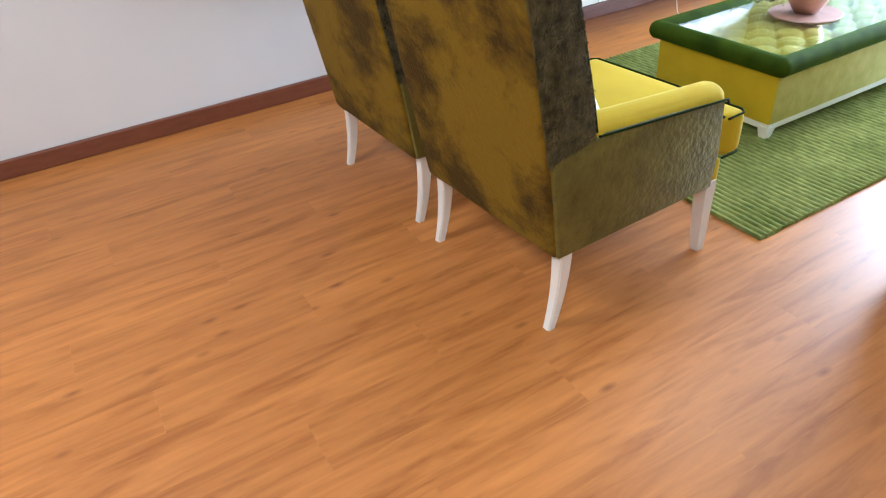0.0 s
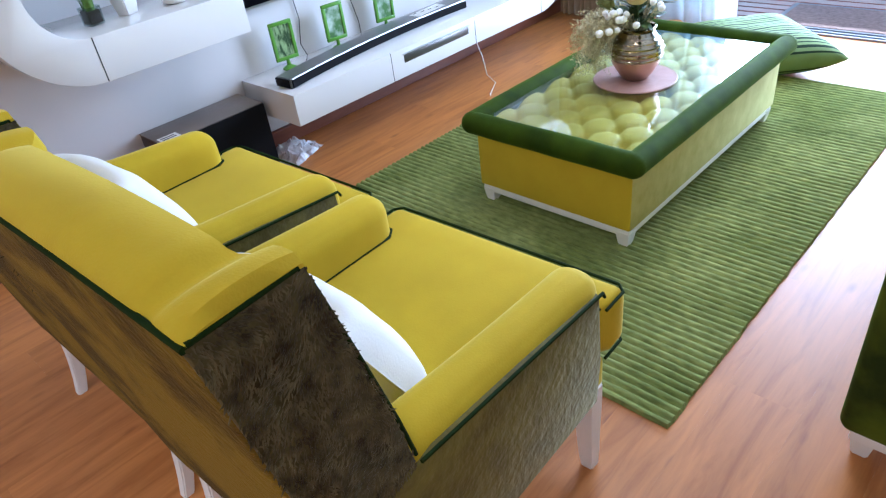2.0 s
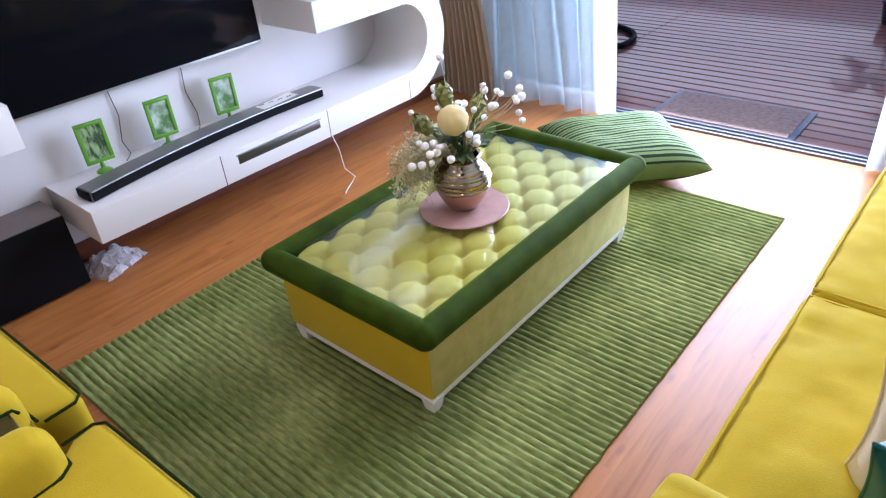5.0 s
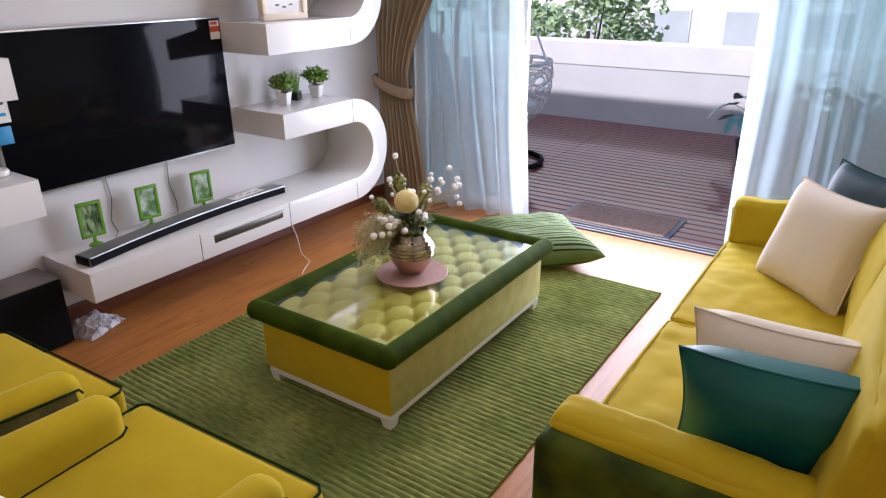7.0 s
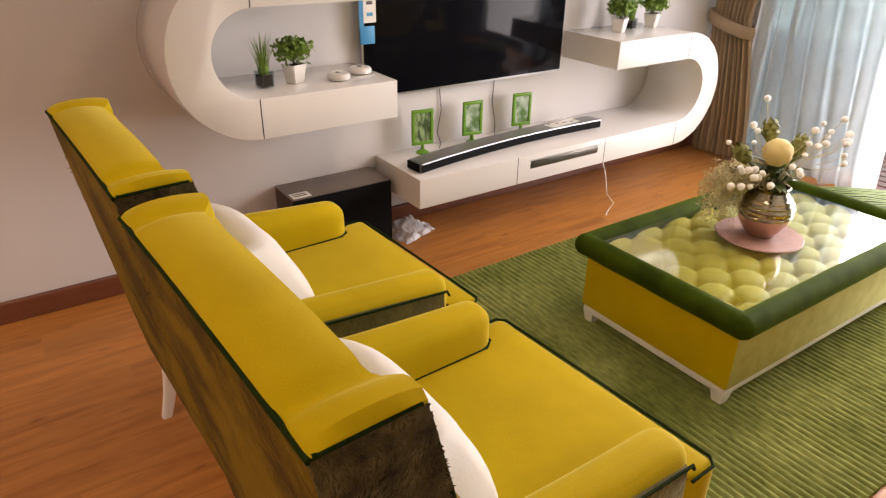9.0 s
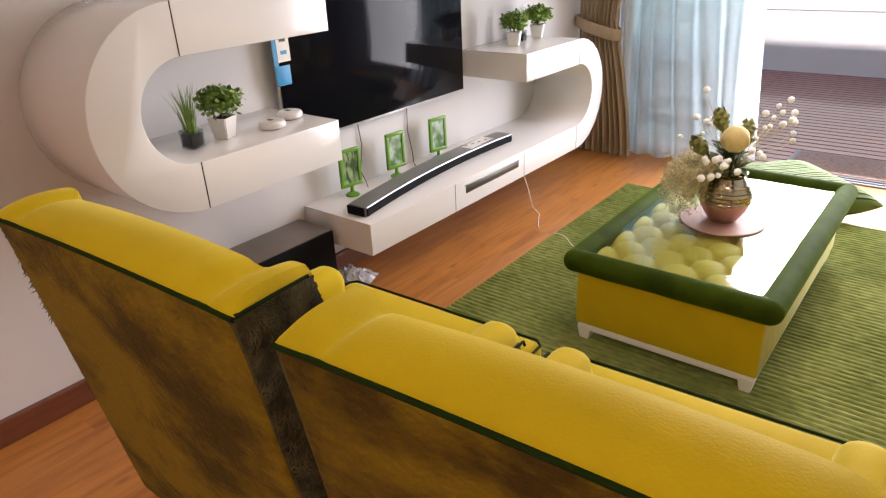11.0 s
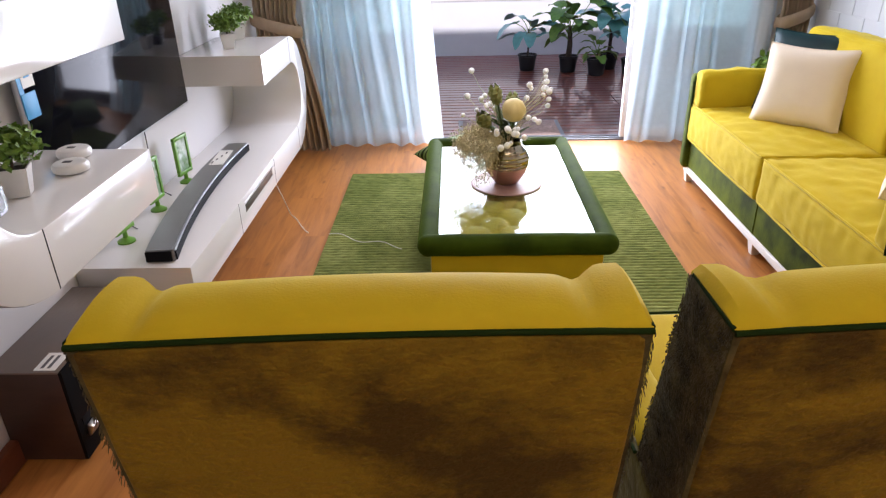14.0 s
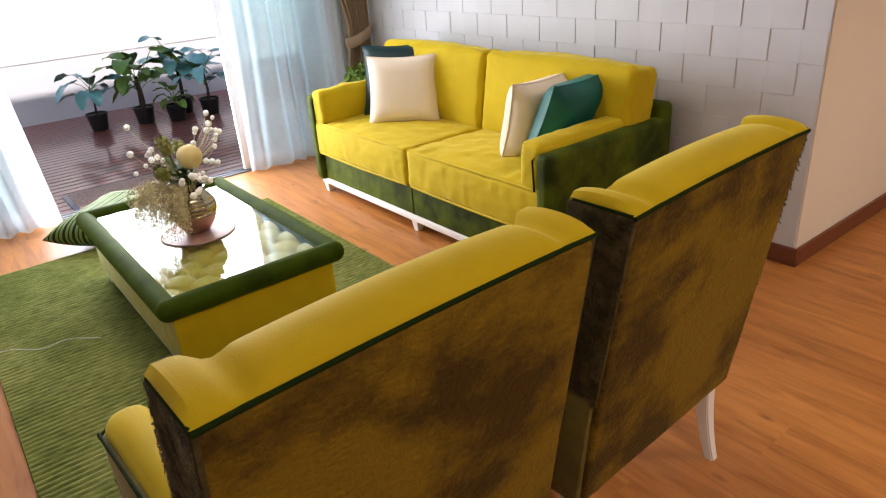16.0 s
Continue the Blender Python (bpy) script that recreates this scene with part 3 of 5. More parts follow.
part("tufted_pad", tufted(), PADCLOTH, table, "deep-buttoned chartreuse pad")
pane = part("glass_top", slab(TX0 + 0.03, TX1 - 0.03, TY0 + 0.03, TY1 - 0.03, 0.371, 0.379), GLASS, table, "clear glass top", False)
pane.visible_shadow = False
BX0, BX1, BY0, BY1 = TX0 + 0.008, TX1 - 0.006, TY0 + 0.008, TY1 - 0.008
for x0, x1, y0, y1 in ((BX0, BX1, BY0, BY0 + 0.03), (BX0, BX1, BY1 - 0.03, BY1), (BX0, BX0 + 0.03, BY0 + 0.031, BY1 - 0.031), (BX1 - 0.03, BX1, BY0 + 0.031, BY1 - 0.031)):
    part("base_rail", slab(x0, x1, y0, y1, 0.055, 0.088, 0.003), WHITE, table, "white painted base rail")
for x in (BX0 + 0.026, BX1 - 0.026):
    for y in (BY0 + 0.026, BY1 - 0.026):
        leg = part("leg", taper_leg(0.056, 0.036, 0.062), WHITE, table, "white tapered leg")
        leg.location = (x, y, 0.008)

# ---- rug ----


def ribbed_rug(x0, x1, y0, y1):
    rib, per = 0.0285, 8
    ny, nx = int((y1 - y0) / rib) * per, 120
    bm = bmesh.new()
    grid = []
    for j in range(ny + 1):
        y = y0 + (y1 - y0) * j / ny
        row = []
        for i in range(nx + 1):
            x = x0 + (x1 - x0) * i / nx
            wob = 0.006 * noise.noise((x * 1.3, y * 0.8, 3)) + 0.002 * noise.noise((x * 12, y * 3, 5))
            if i in (1, nx - 1):
                x = x0 + 0.003 if i == 1 else x1 - 0.003
            ex = 0.004 * noise.noise((x * 0.2, y * 26, 8)) if i in (0, nx) else 0
            z = 0.003 + 0.0130 * abs(math.sin(math.pi * (y + 0.0016 * noise.noise((x * 6, y * 2, 1))) / rib)) ** 0.6 + 0.0012 * noise.noise((x * 45, y * 70, 0))
            if j in (0, ny) or i in (0, nx):
                z = 0.001
            row.append(bm.verts.new((x + ex, y + wob, z)))
        grid.append(row)
    for j in range(ny):
        for i in range(nx):
            bm.faces.new((grid[j][i], grid[j][i + 1], grid[j + 1][i + 1], grid[j + 1][i]))
    return bm


tagged(part("rug", ribbed_rug(0.947, 2.698, -0.65, 1.80), RUG), "ribbed moss green wool rug under the coffee table", "rug")

# ---- armchairs ----


def nap(outline, x, s, count, seed):
    """Short brushed tufts of pile over a (y, z) outline on the plane at x, facing side s."""
    rng = random.Random(seed)
    ys, zs = [p[0] for p in outline], [p[1] for p in outline]
    bm = bmesh.new()
    done = 0
    while done < count:
        y, z = rng.uniform(min(ys), max(ys)), rng.uniform(min(zs), max(zs))
        inside = False
        for (ya, za), (yb, zb) in zip(outline, outline[1:] + outline[:1]):
            if (za > z) != (zb > z) and y < ya + (yb - ya) * (z - za) / (zb - za):
                inside = not inside
        if not inside:
            continue
        done += 1
        lean = 1.9 * noise.noise((y * 11, z * 9, seed)) + rng.gauss(0, 0.35)
        d = Vector((0.0, math.sin(lean), -math.cos(lean)))
        w = Vector((0.0, -d.z, d.y)) * rng.uniform(0.0008, 0.0018)
        ln, out = rng.uniform(0.006, 0.014), Vector((s * rng.uniform(0.0005, 0.0016), 0, 0))
        b = Vector((x + s * 0.0006, y, z))
        v = [bm.verts.new(b - w), bm.verts.new(b + w), bm.verts.new(b + d * ln * 0.6 + out + w * 0.8), bm.verts.new(b + d * ln + out * 0.8), bm.verts.new(b + d * ln * 0.6 + out - w * 0.8)]
        bm.faces.new(v)
    return bm


def armchair():
    """A wing chair about the middle of its foot: x across, y from the back (0) to the front."""
    ch = thing("armchair", "chartreuse velvet wing armchair with brown olive velvet back", "armchair", group="armchairs")
    W = 0.358
    # outer back, leaning
    bot, top = (0.035, 0.285), (-0.077, 1.053)
    bm = puff(2 * W - 0.004, 0.035, 0.81, 0.012, (0, 0.004, 0), n=12, wrinkle=0.003)
    for v in bm.verts:
        f = (v.co.z + 0.405) / 0.81
        v.co = Vector((v.co.x * (0.965 + 0.035 * f), bot[0] + (top[0] - bot[0]) * f + v.co.y + 0.015, bot[1] + (top[1] - bot[1]) * f + 0.006 * f * (1 - (v.co.x / W) ** 2)))
    part("back_panel", bm, OLIVE, ch, "brown olive velvet back panel")
    # back cushion with its rolled top
    bm = puff(2 * W - 0.15, 0.10, 0.66, 0.04, (0, 0.02, 0.01), n=10)
    for v in bm.verts:
        f = (v.co.z + 0.33) / 0.66
        v.co = Vector((v.co.x, v.co.y + 0.11 - 0.125 * f, 0.425 + 0.583 * f))
    part("back_cushion", bm, YELLOW, ch)
    part_cap = bmesh.new()
    rows = []
    nu, nv = 64, 13
    for i in range(nu + 1):
        u = 2 * i / nu - 1
        e = abs(u)
        ear = min(1, max(0, (e - 0.74) / 0.16))
        ear = ear * ear * (3 - 2 * ear)
        depth = 0.116 + 0.032 * ear
        rise = 0.022 + 0.022 * (1 - u * u) * (1 - ear) + 0.008 * ear - 0.016 * math.exp(-((e - 0.80) / 0.055) ** 2)
        edge = min(1, (1 - e) / 0.03) ** 0.5
        row = []
        for k in range(nv + 1):
            f = k / nv
            if f < 0.78:
                g = f / 0.78
                y = -0.078 + depth * (1 - math.cos(math.pi * 0.72 * g)) / (1 - math.cos(math.pi * 0.72))
                z = 1.050 + rise * math.sin(math.pi * min(1, 0.08 + 0.66 * g)) * (0.55 + 0.45 * edge)
            else:
                g = (f - 0.78) / 0.22
                y = -0.078 + depth * (1 + 0.05 * math.sin(g * math.pi)) - 0.02 * g * g
                z = 1.050 + rise * math.sin(math.pi * 0.74) * (0.55 + 0.45 * edge) - 0.10 * g
            row.append(part_cap.verts.new((u * (W - 0.002), y, z)))
        rows.append(row)
    for r0, r1 in zip(rows, rows[1:]):
        for k in range(nv):
            part_cap.faces.new((r0[k], r0[k + 1], r1[k + 1], r1[k]))
    part_cap.faces.new(rows[0]); part_cap.faces.new(rows[-1][::-1])
    bmesh.ops.recalc_face_normals(part_cap, faces=part_cap.faces)
    bm = part_cap
    part("top_roll", bm, YELLOW, ch)
    for s in (-1, 1):
        # wing: dark outside, chartreuse within and on its top
        outline = [(-0.079, 1.055), (-0.004, 0.60), (0.160, 0.645), (0.143, 0.74), (0.106, 0.89), (0.070, 1.059)]
        bm = prism(outline, s * (W - 0.022), s * W, 0.006)
        panel = part("wing_panel", bm, DARKVELVET, ch, "dark brown velvet wing side")
        tagged(part("nap", nap(outline, s * W, s, 4200, 5 + s), NAP, panel, "brushed grey-brown pile", False), kind="stuff")
        bm = puff(0.088, 0.158, 0.56, 0.024, (0.0, 0.004, 0.004), n=10)
        for v in bm.verts:
            f = (v.co.z + 0.28) / 0.56
            tip = max(0, f - 0.86) / 0.14
            inward = 0.5 - v.co.x * s / 0.088
            v.co = Vector((s * (W - 0.0505) + v.co.x * (1 + 0.12 * tip * (v.co.x * s < 0)), v.co.y * 0.88 + 0.081 - 0.074 * f, 0.565 + 0.468 * f + 0.012 * tip * (v.co.y / 0.08) - 0.014 * tip * inward))
        part("wing_pad", bm, YELLOW, ch)
        pts = [(s * (W - 0.003), -0.074, 1.057), (s * (W - 0.003), 0.0, 1.059), (s * (W - 0.004), 0.060, 1.060), (s * (W - 0.006), 0.074, 1.03), (s * (W - 0.008), 0.111, 0.89), (s * (W - 0.008), 0.148, 0.74), (s * (W - 0.008), 0.166, 0.65)]
        part("wing_piping", sweep(pts, 0.0038, 8), PIPING, ch, "dark green piping")
        # arm
        outline = [(0.040, 0.29), (0.002, 0.615), (0.2, 0.640), (0.45, 0.617), (0.695, 0.590), (0.708, 0.40), (0.695, 0.285)]
        part("arm_side", prism(outline, s * (W - 0.03), s * (W + 0.002), 0.01), OLIVE_SIDE, ch, "brushed olive velvet arm side")
        bm = puff(0.108, 0.612, 0.33, 0.048, (0.0, 0.006, 0.006), n=10)
        for v in bm.verts:
            f = (v.co.y + 0.306) / 0.612
            v.co = Vector((s * (W - 0.060) + v.co.x, 0.115 + 0.612 * f, v.co.z + 0.494 - 0.028 * f * (v.co.z > 0) + 0.026 * (1 - f) ** 2))
        part("arm_pad", bm, YELLOW, ch)
        n = 14
        pts = [(s * (W + 0.003), 0.165 + 0.535 * k / n, 0.642 - 0.049 * k / n) for k in range(n + 1)] + [(s * (W + 0.002), 0.709, 0.577)]
        part("arm_piping", sweep(pts, 0.0038, 8), PIPING, ch, "dark green piping")
        pts = [(s * (W - 0.112), 0.16 + 0.54 * k / 8, 0.52) for k in range(9)] + [(s * (W - 0.09), 0.729, 0.518), (s * (W - 0.02), 0.734, 0.515)]
        part("arm_seam", sweep(pts, 0.004, 6), PIPING, ch, "dark green piping")
        leg = part("leg", taper_leg(0.048, 0.03, 0.29, (0.0, -0.045)), WHITE, ch, "white curved rear leg")
        leg.location = (s * 0.318, 0.085, 0)
        leg = part("leg", taper_leg(0.05, 0.034, 0.29, (0.0, 0.012)), WHITE, ch, "white tapered front leg")
        leg.location = (s * 0.318, 0.722, 0)
    # piping along the top of the back
    n = 20
    pts = [(W * (2 * k / n - 1) * 0.995, -0.078, 1.054 + 0.006 * (1 - (2 * k / n - 1) ** 2)) for k in range(n + 1)]
    part("back_piping", sweep(pts, 0.0045, 8), PIPING, ch, "dark green piping")
    # seat
    part("seat_frame", slab(-W + 0.035, W - 0.035, 0.06, 0.72, 0.285, 0.36, 0.012), YELLOW, ch)
    part("front_rail", slab(-W + 0.02, W - 0.02, 0.705, 0.76, 0.275, 0.365, 0.014, 3), YELLOW, ch)
    bm = puff(2 * W - 0.02, 0.745, 0.148, 0.028, (0.0, 0.0, 0.012), n=16)
    for v in bm.verts:
        y = v.co.y + 0.4675
        v.co = Vector((v.co.x * (1.0 if y > 0.74 else 0.9), y, v.co.z + 0.44))
    part("seat_cushion", bm, YELLOW, ch)
    for z in (0.509, 0.371):
        w, d = W - 0.012, 0.838
        pts = [(-w, 0.745, z), (-w, d - 0.02, z), (-w + 0.02, d, z)] + [(-w + 0.02 + (2 * w - 0.04) * k / 8, d + 0.001, z) for k in range(1, 8)] + [(w - 0.02, d, z), (w, d - 0.02, z), (w, 0.745, z)]
        part("seat_piping", sweep(pts, 0.0038, 8), PIPING, ch, "dark green piping")
    return ch


chair = armchair()
chair.matrix_basis = pose(2.313, -1.609, 0, 0, 0, 2.8)
copy_thing(chair, pose(1.508, -1.632, 0, 0, 0, 2.2))

# ---- sofa ----
sofa = thing("sofa", "two-seat sofa of chartreuse cushions in a moss green velvet frame", "sofa", pose(3.015, -0.49, 0))
SL = 2.17


def at(bm, x, y, z, rx=0, ry=0, rz=0):
    bmesh.ops.transform(bm, matrix=pose(x, y, z, rx, ry, rz), verts=bm.verts)
    return bm


part("base_frame", slab(0.05, 0.86, 0.02, SL - 0.02, 0.10, 0.275, 0.01), SOFAGREEN, sofa, "moss green velvet base")
part("base_seam", slab(0.046, 0.052, SL / 2 - 0.002, SL / 2 + 0.002, 0.105, 0.27), SOFAGREEN, sofa)
part("base_rail", slab(0.045, 0.86, 0.02, SL - 0.02, 0.062, 0.099, 0.004), WHITE, sofa, "white painted base rail")
for x in (0.075, 0.83):
    for y in (0.06, SL / 2, SL - 0.06):
        leg = part("leg", taper_leg(0.055, 0.036, 0.064), WHITE, sofa, "white tapered leg")
        leg.location = (x, y, 0)
for y, s in ((0.045, -1), (SL - 0.045, 1)):
    part("arm", at(puff(0.87, 0.085, 0.575, 0.03, (0, 0.006, 0), n=8, wrinkle=0.002, seed=s), 0.45, y, 0.3775), SOFAGREEN, sofa, "moss green velvet arm")
    part("arm_cushion", at(puff(0.60, 0.13, 0.22, 0.035, (0, 0.012, 0.008), n=14, wrinkle=0.008, seed=s + 3), 0.325, y - s * 0.085, 0.588, s * -3), YELLOW, sofa)
    part("arm_piping", sweep([(0.018, y - s * 0.045, 0.49), (0.014, y - s * 0.05, 0.63), (0.05, y - s * 0.05, 0.664), (0.58, y - s * 0.05, 0.664)], 0.005), PIPING, sofa, "dark piping")
part("back_frame", at(puff(0.10, SL - 0.02, 0.62, 0.03, n=8), 0.87, SL / 2, 0.42), SOFAGREEN, sofa, "moss green velvet back")
for k in (0, 1):
    yc = 0.56 + k * 1.05
    bm = puff(0.70, 1.045, 0.215, 0.024, (0.012, 0.0, 0.022), n=40, wrinkle=0.006, seed=k * 5.0)
    for v in bm.verts:
        near = max(0.0, -v.co.x / 0.35)
        v.co.x -= 0.006 * near ** 4 * noise.noise((v.co.y * 30, v.co.z * 4, k * 3.0))
        v.co.z += 0.007 * near ** 2 * noise.noise((v.co.y * 26, v.co.x * 5, k * 3.0 + 7)) * (v.co.z > 0)
    part("seat_cushion", at(bm, 0.375, yc, 0.385), YELLOW, sofa)
    bm = puff(0.20, 1.03, 0.46, 0.035, (0.04, 0.0, 0.02), n=24, wrinkle=0.008, seed=k * 7.0 + 2)
    part("back_cushion", at(bm, 0.70, yc, 0.69, 0, 9), YELLOW, sofa)

for k in (0, 1):
    y0, y1 = 0.56 + k * 1.05 - 0.505, 0.56 + k * 1.05 + 0.505
    for z in (0.488, 0.284):
        n = 24
        pts = [(0.45, y0, z)] + [(0.030 - 0.004 * math.sin(math.pi * i / n), y0 + (y1 - y0) * i / n, z + 0.004 * math.sin(math.pi * i / n) * (1 if z > 0.4 else -1)) for i in range(n + 1)] + [(0.45, y1, z)]
        part("seat_welt", sweep(pts, 0.006, 6), YELLOW, sofa)
    tilt = pose(0.70, 0.56 + k * 1.05, 0.69, 0, 9)
    loop = []
    for c in range(40):
        side, g = c // 10, (c % 10) / 10 * 2 - 1
        u, w = ((g, -1), (1, g), (-g, 1), (-1, -g))[side]
        bend = 1 - 0.012 * (abs(u * w) > 0.95)
        loop.append(tilt @ Vector((-0.088, u * 0.497 * bend, w * 0.212 * bend)))
    part("back_welt", sweep(loop, 0.006, 6, True), YELLOW, sofa)

# ---- curtains ----


def folds(x0, x1, y, z0, z1, count, amp, shape=None, n=14, seed=0.0):
    """A hanging cloth in folds; shape(f, u) gives the shift along x for height f and place u."""
    bm = bmesh.new()
    nz = 26
    rows = []
    for j in range(nz + 1):
        f = j / nz
        row = []
        for i in range(count * n + 1):
            u = i / (count * n)
            ph = 2 * math.pi * (u * count + 0.55 * noise.noise((u * 4, f * 1.1, seed)) + 0.15 * f)
            xx = x0 + (x1 - x0) * u
            a = amp * (0.75 + 0.5 * noise.noise((u * 4, f * 1.5, seed + 9)))
            yy = y + a * math.sin(ph)
            if shape:
                xx, k = shape(f, u)
                yy = y + a * k * math.sin(ph)
            row.append(bm.verts.new((xx, yy, z0 + (z1 - z0) * f)))
        rows.append(row)
    for r0, r1 in zip(rows, rows[1:]):
        for i in range(len(r0) - 1):
            bm.faces.new((r0[i], r0[i + 1], r1[i + 1], r1[i]))
    return bm


def tied(x_in, x_out, tie_in, tie_out, top_in, top_out, tie_z=0.9, z1=2.4):
    """Widths of a drape that is held by a tie."""
    def shape(f, u):
        z = f * z1
        if z < tie_z:
            g = (z / tie_z) ** 1.5
            a, b = x_in + (tie_in - x_in) * g, x_out + (tie_out - x_out) * g
        else:
            g = min(1, (z - tie_z) / 1.1)
            g = g * g * (3 - 2 * g)
            a, b = tie_in + (top_in - tie_in) * g, tie_out + (top_out - tie_out) * g
        return a + (b - a) * u, 0.55 + 0.45 * min(1, abs(z - tie_z) / 0.5)
    return shape


def drape(label, sh, cloth, y, count, amp, seed, group, tie=None):
    ob = thing("curtain", label, "curtain", pose(0, 0, 0), group)
    part("cloth", folds(0, 1, y, 0.012, 2.42, count, amp, sh, seed=seed), cloth, ob)
    if tie:
        x0, x1, z0, z1 = tie
        n = 20
        pts = [((x0 + x1) / 2 + (x1 - x0) / 2 * math.cos(2 * math.pi * k / n), y + 0.075 * math.sin(2 * math.pi * k / n), (z0 + z1) / 2 + (z1 - z0) / 2 * math.cos(2 * math.pi * k / n)) for k in range(n)]
        part("tieback", sweep(pts, 0.012, 8, True, flat=3.2), DRAPE, ob, "taupe cloth tieback")
    return ob


drape("taupe drape held by a cloth tieback beside the balcony door", tied(0.30, 0.72, 0.28, 0.56, 0.25, 0.98), DRAPE, 2.33, 9, 0.035, 1.0, "drapes", (0.26, 0.59, 0.93, 0.84))
drape("taupe drape with cloth tieback in the corner by the sofa", tied(3.98, 3.72, 4.0, 3.80, 4.0, 3.45), DRAPE, 2.33, 9, 0.035, 4.0, "drapes", (4.0, 3.78, 0.93, 0.84))
drape("white sheer curtain drawn aside at the balcony door", lambda f, u: ((0.62 - 0.05 * f) + ((1.545 - 0.20 * f) - (0.62 - 0.05 * f)) * u, 1), SHEER, 2.42, 6, 0.05, 2.0, "sheers")
drape("white sheer curtain drawn aside behind the sofa", lambda f, u: (2.865 + (3.80 - 2.865) * u, 1), SHEER, 2.42, 6, 0.045, 6.0, "sheers")

# ---- sliding doors ----


def sliding_door(x0, x1, y, number):
    d = tagged(thing("door_%d" % number, "", "", pose(0, 0, 0)), kind="structure")
    w = 0.06
    part("stile", slab(x0, x0 + w, y, y + 0.04, 0.012, OZ - 0.01, 0.004), FRAME, d)
    part("stile", slab(x1 - w, x1, y, y + 0.04, 0.012, OZ - 0.01, 0.004), FRAME, d)
    part("rail", slab(x0 + w, x1 - w, y + 0.002, y + 0.038, 0.012, 0.09, 0.004), FRAME, d)
    part("rail", slab(x0 + w, x1 - w, y + 0.002, y + 0.038, OZ - 0.09, OZ - 0.01, 0.004), FRAME, d)
    pane = part("pane", slab(x0 + w - 0.005, x1 - w + 0.005, y + 0.017, y + 0.023, 0.085, OZ - 0.085), DOORGLASS, d, "", False)
    pane.visible_shadow = False


sliding_door(0.52, 1.42, DY + 0.03, 1)
sliding_door(2.86, 3.74, DY + 0.03, 2)
for k in range(3):
    structure("door_track", slab(OX0, OX1, DY + 0.012 + k * 0.045, DY + 0.03 + k * 0.045, -0.012, 0.008, 0.002), IRON)
structure("threshold", slab(OX0, OX1, DY - 0.005, DY + 0.15, -0.05, -0.008), IRON)

# ---- unseen ceiling lights, added for warm fill ----
DIFFUSER, dn, dl, dp = node_mat("fill_lamp_diffuser")
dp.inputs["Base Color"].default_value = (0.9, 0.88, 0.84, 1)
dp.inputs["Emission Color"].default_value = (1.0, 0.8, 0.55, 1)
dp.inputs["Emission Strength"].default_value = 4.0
for lx, ly, watts in FILL_LIGHTS:
    cl = thing("ceiling_light", "round flush white ceiling light, unseen, added for warm fill", "ceiling light", pose(lx, ly, 0), "ceiling lights")
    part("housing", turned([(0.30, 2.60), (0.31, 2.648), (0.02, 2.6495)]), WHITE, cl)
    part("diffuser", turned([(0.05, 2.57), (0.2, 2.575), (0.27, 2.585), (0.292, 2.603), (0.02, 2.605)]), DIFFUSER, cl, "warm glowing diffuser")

# ---- cushions ----


def pillow(w, h, t, seed=0.0, n=18, wrinkle=0.006):
    """A scatter cushion, flat in x and y, with pointed corners."""
    bm = bmesh.new()
    sides = []
    for s in (1, -1):
        g = []
        for j in range(n + 1):
            row = []
            for i in range(n + 1):
                u, v = 2 * i / n - 1, 2 * j / n - 1
                x = w / 2 * u * (1 - 0.09 * (1 - v * v))
                y = h / 2 * v * (1 - 0.09 * (1 - u * u))
                z = s * t / 2 * ((1 - u ** 4) * (1 - v ** 4)) ** 0.55
                z += s * wrinkle * noise.noise((x * 9 + seed, y * 9, s)) * (1 - u * u) * (1 - v * v)
                edge = i in (0, n) or j in (0, n)
                row.append(sides[0][j][i] if s < 0 and edge else bm.verts.new((x, y, z)))
            g.append(row)
        sides.append(g)
        for j in range(n):
            for i in range(n):
                q = (g[j][i], g[j][i + 1], g[j + 1][i + 1], g[j + 1][i])
                bm.faces.new(q if s > 0 else q[::-1])
    return bm


def seam_line(w, h):
    pts = []
    for k in range(48):
        a, side = (k % 12) / 12 * 2 - 1, k // 12
        u, v = ((a, -1), (1, a), (-a, 1), (-1, -a))[side]
        pts.append((w / 2 * u * (1 - 0.09 * (1 - v * v)), h / 2 * v * (1 - 0.09 * (1 - u * u)), 0))
    return pts


def cushion(label, w, h, t, cloth, m, group, seed):
    ob = thing("cushion", label, "cushion", m, group)
    part("cover", pillow(w, h, t, seed), cloth, ob)
    part("seam", sweep(seam_line(w, h), 0.0035, 6, True), cloth, ob)
    return ob


cushion("cream square cushion leaning on a dark teal one", 0.45, 0.44, 0.17, CREAMCLOTH, pose(3.43, 1.12, 0.685, 90, 0, -43) @ pose(0, 0, 0, -21), "sofa cushions", 1)
cushion("dark teal satin cushion behind the cream one", 0.46, 0.46, 0.15, DARKTEAL, pose(3.54, 1.33, 0.715, 90, 0, -43) @ pose(0, 0, 0, -21), "sofa cushions", 5)
cushion("cream cushion standing against a teal one", 0.41, 0.41, 0.20, CREAMCLOTH, pose(3.46, 0.01, 0.68, 90, 0, 2) @ pose(0, 0, 0, 14), "sofa cushions", 8)
cushion("teal satin cushion leaning on the sofa arm", 0.43, 0.43, 0.19, TEAL, pose(3.49, -0.175, 0.695, 90, 0, 6) @ pose(0, 0, 0, 24), "sofa cushions", 11)
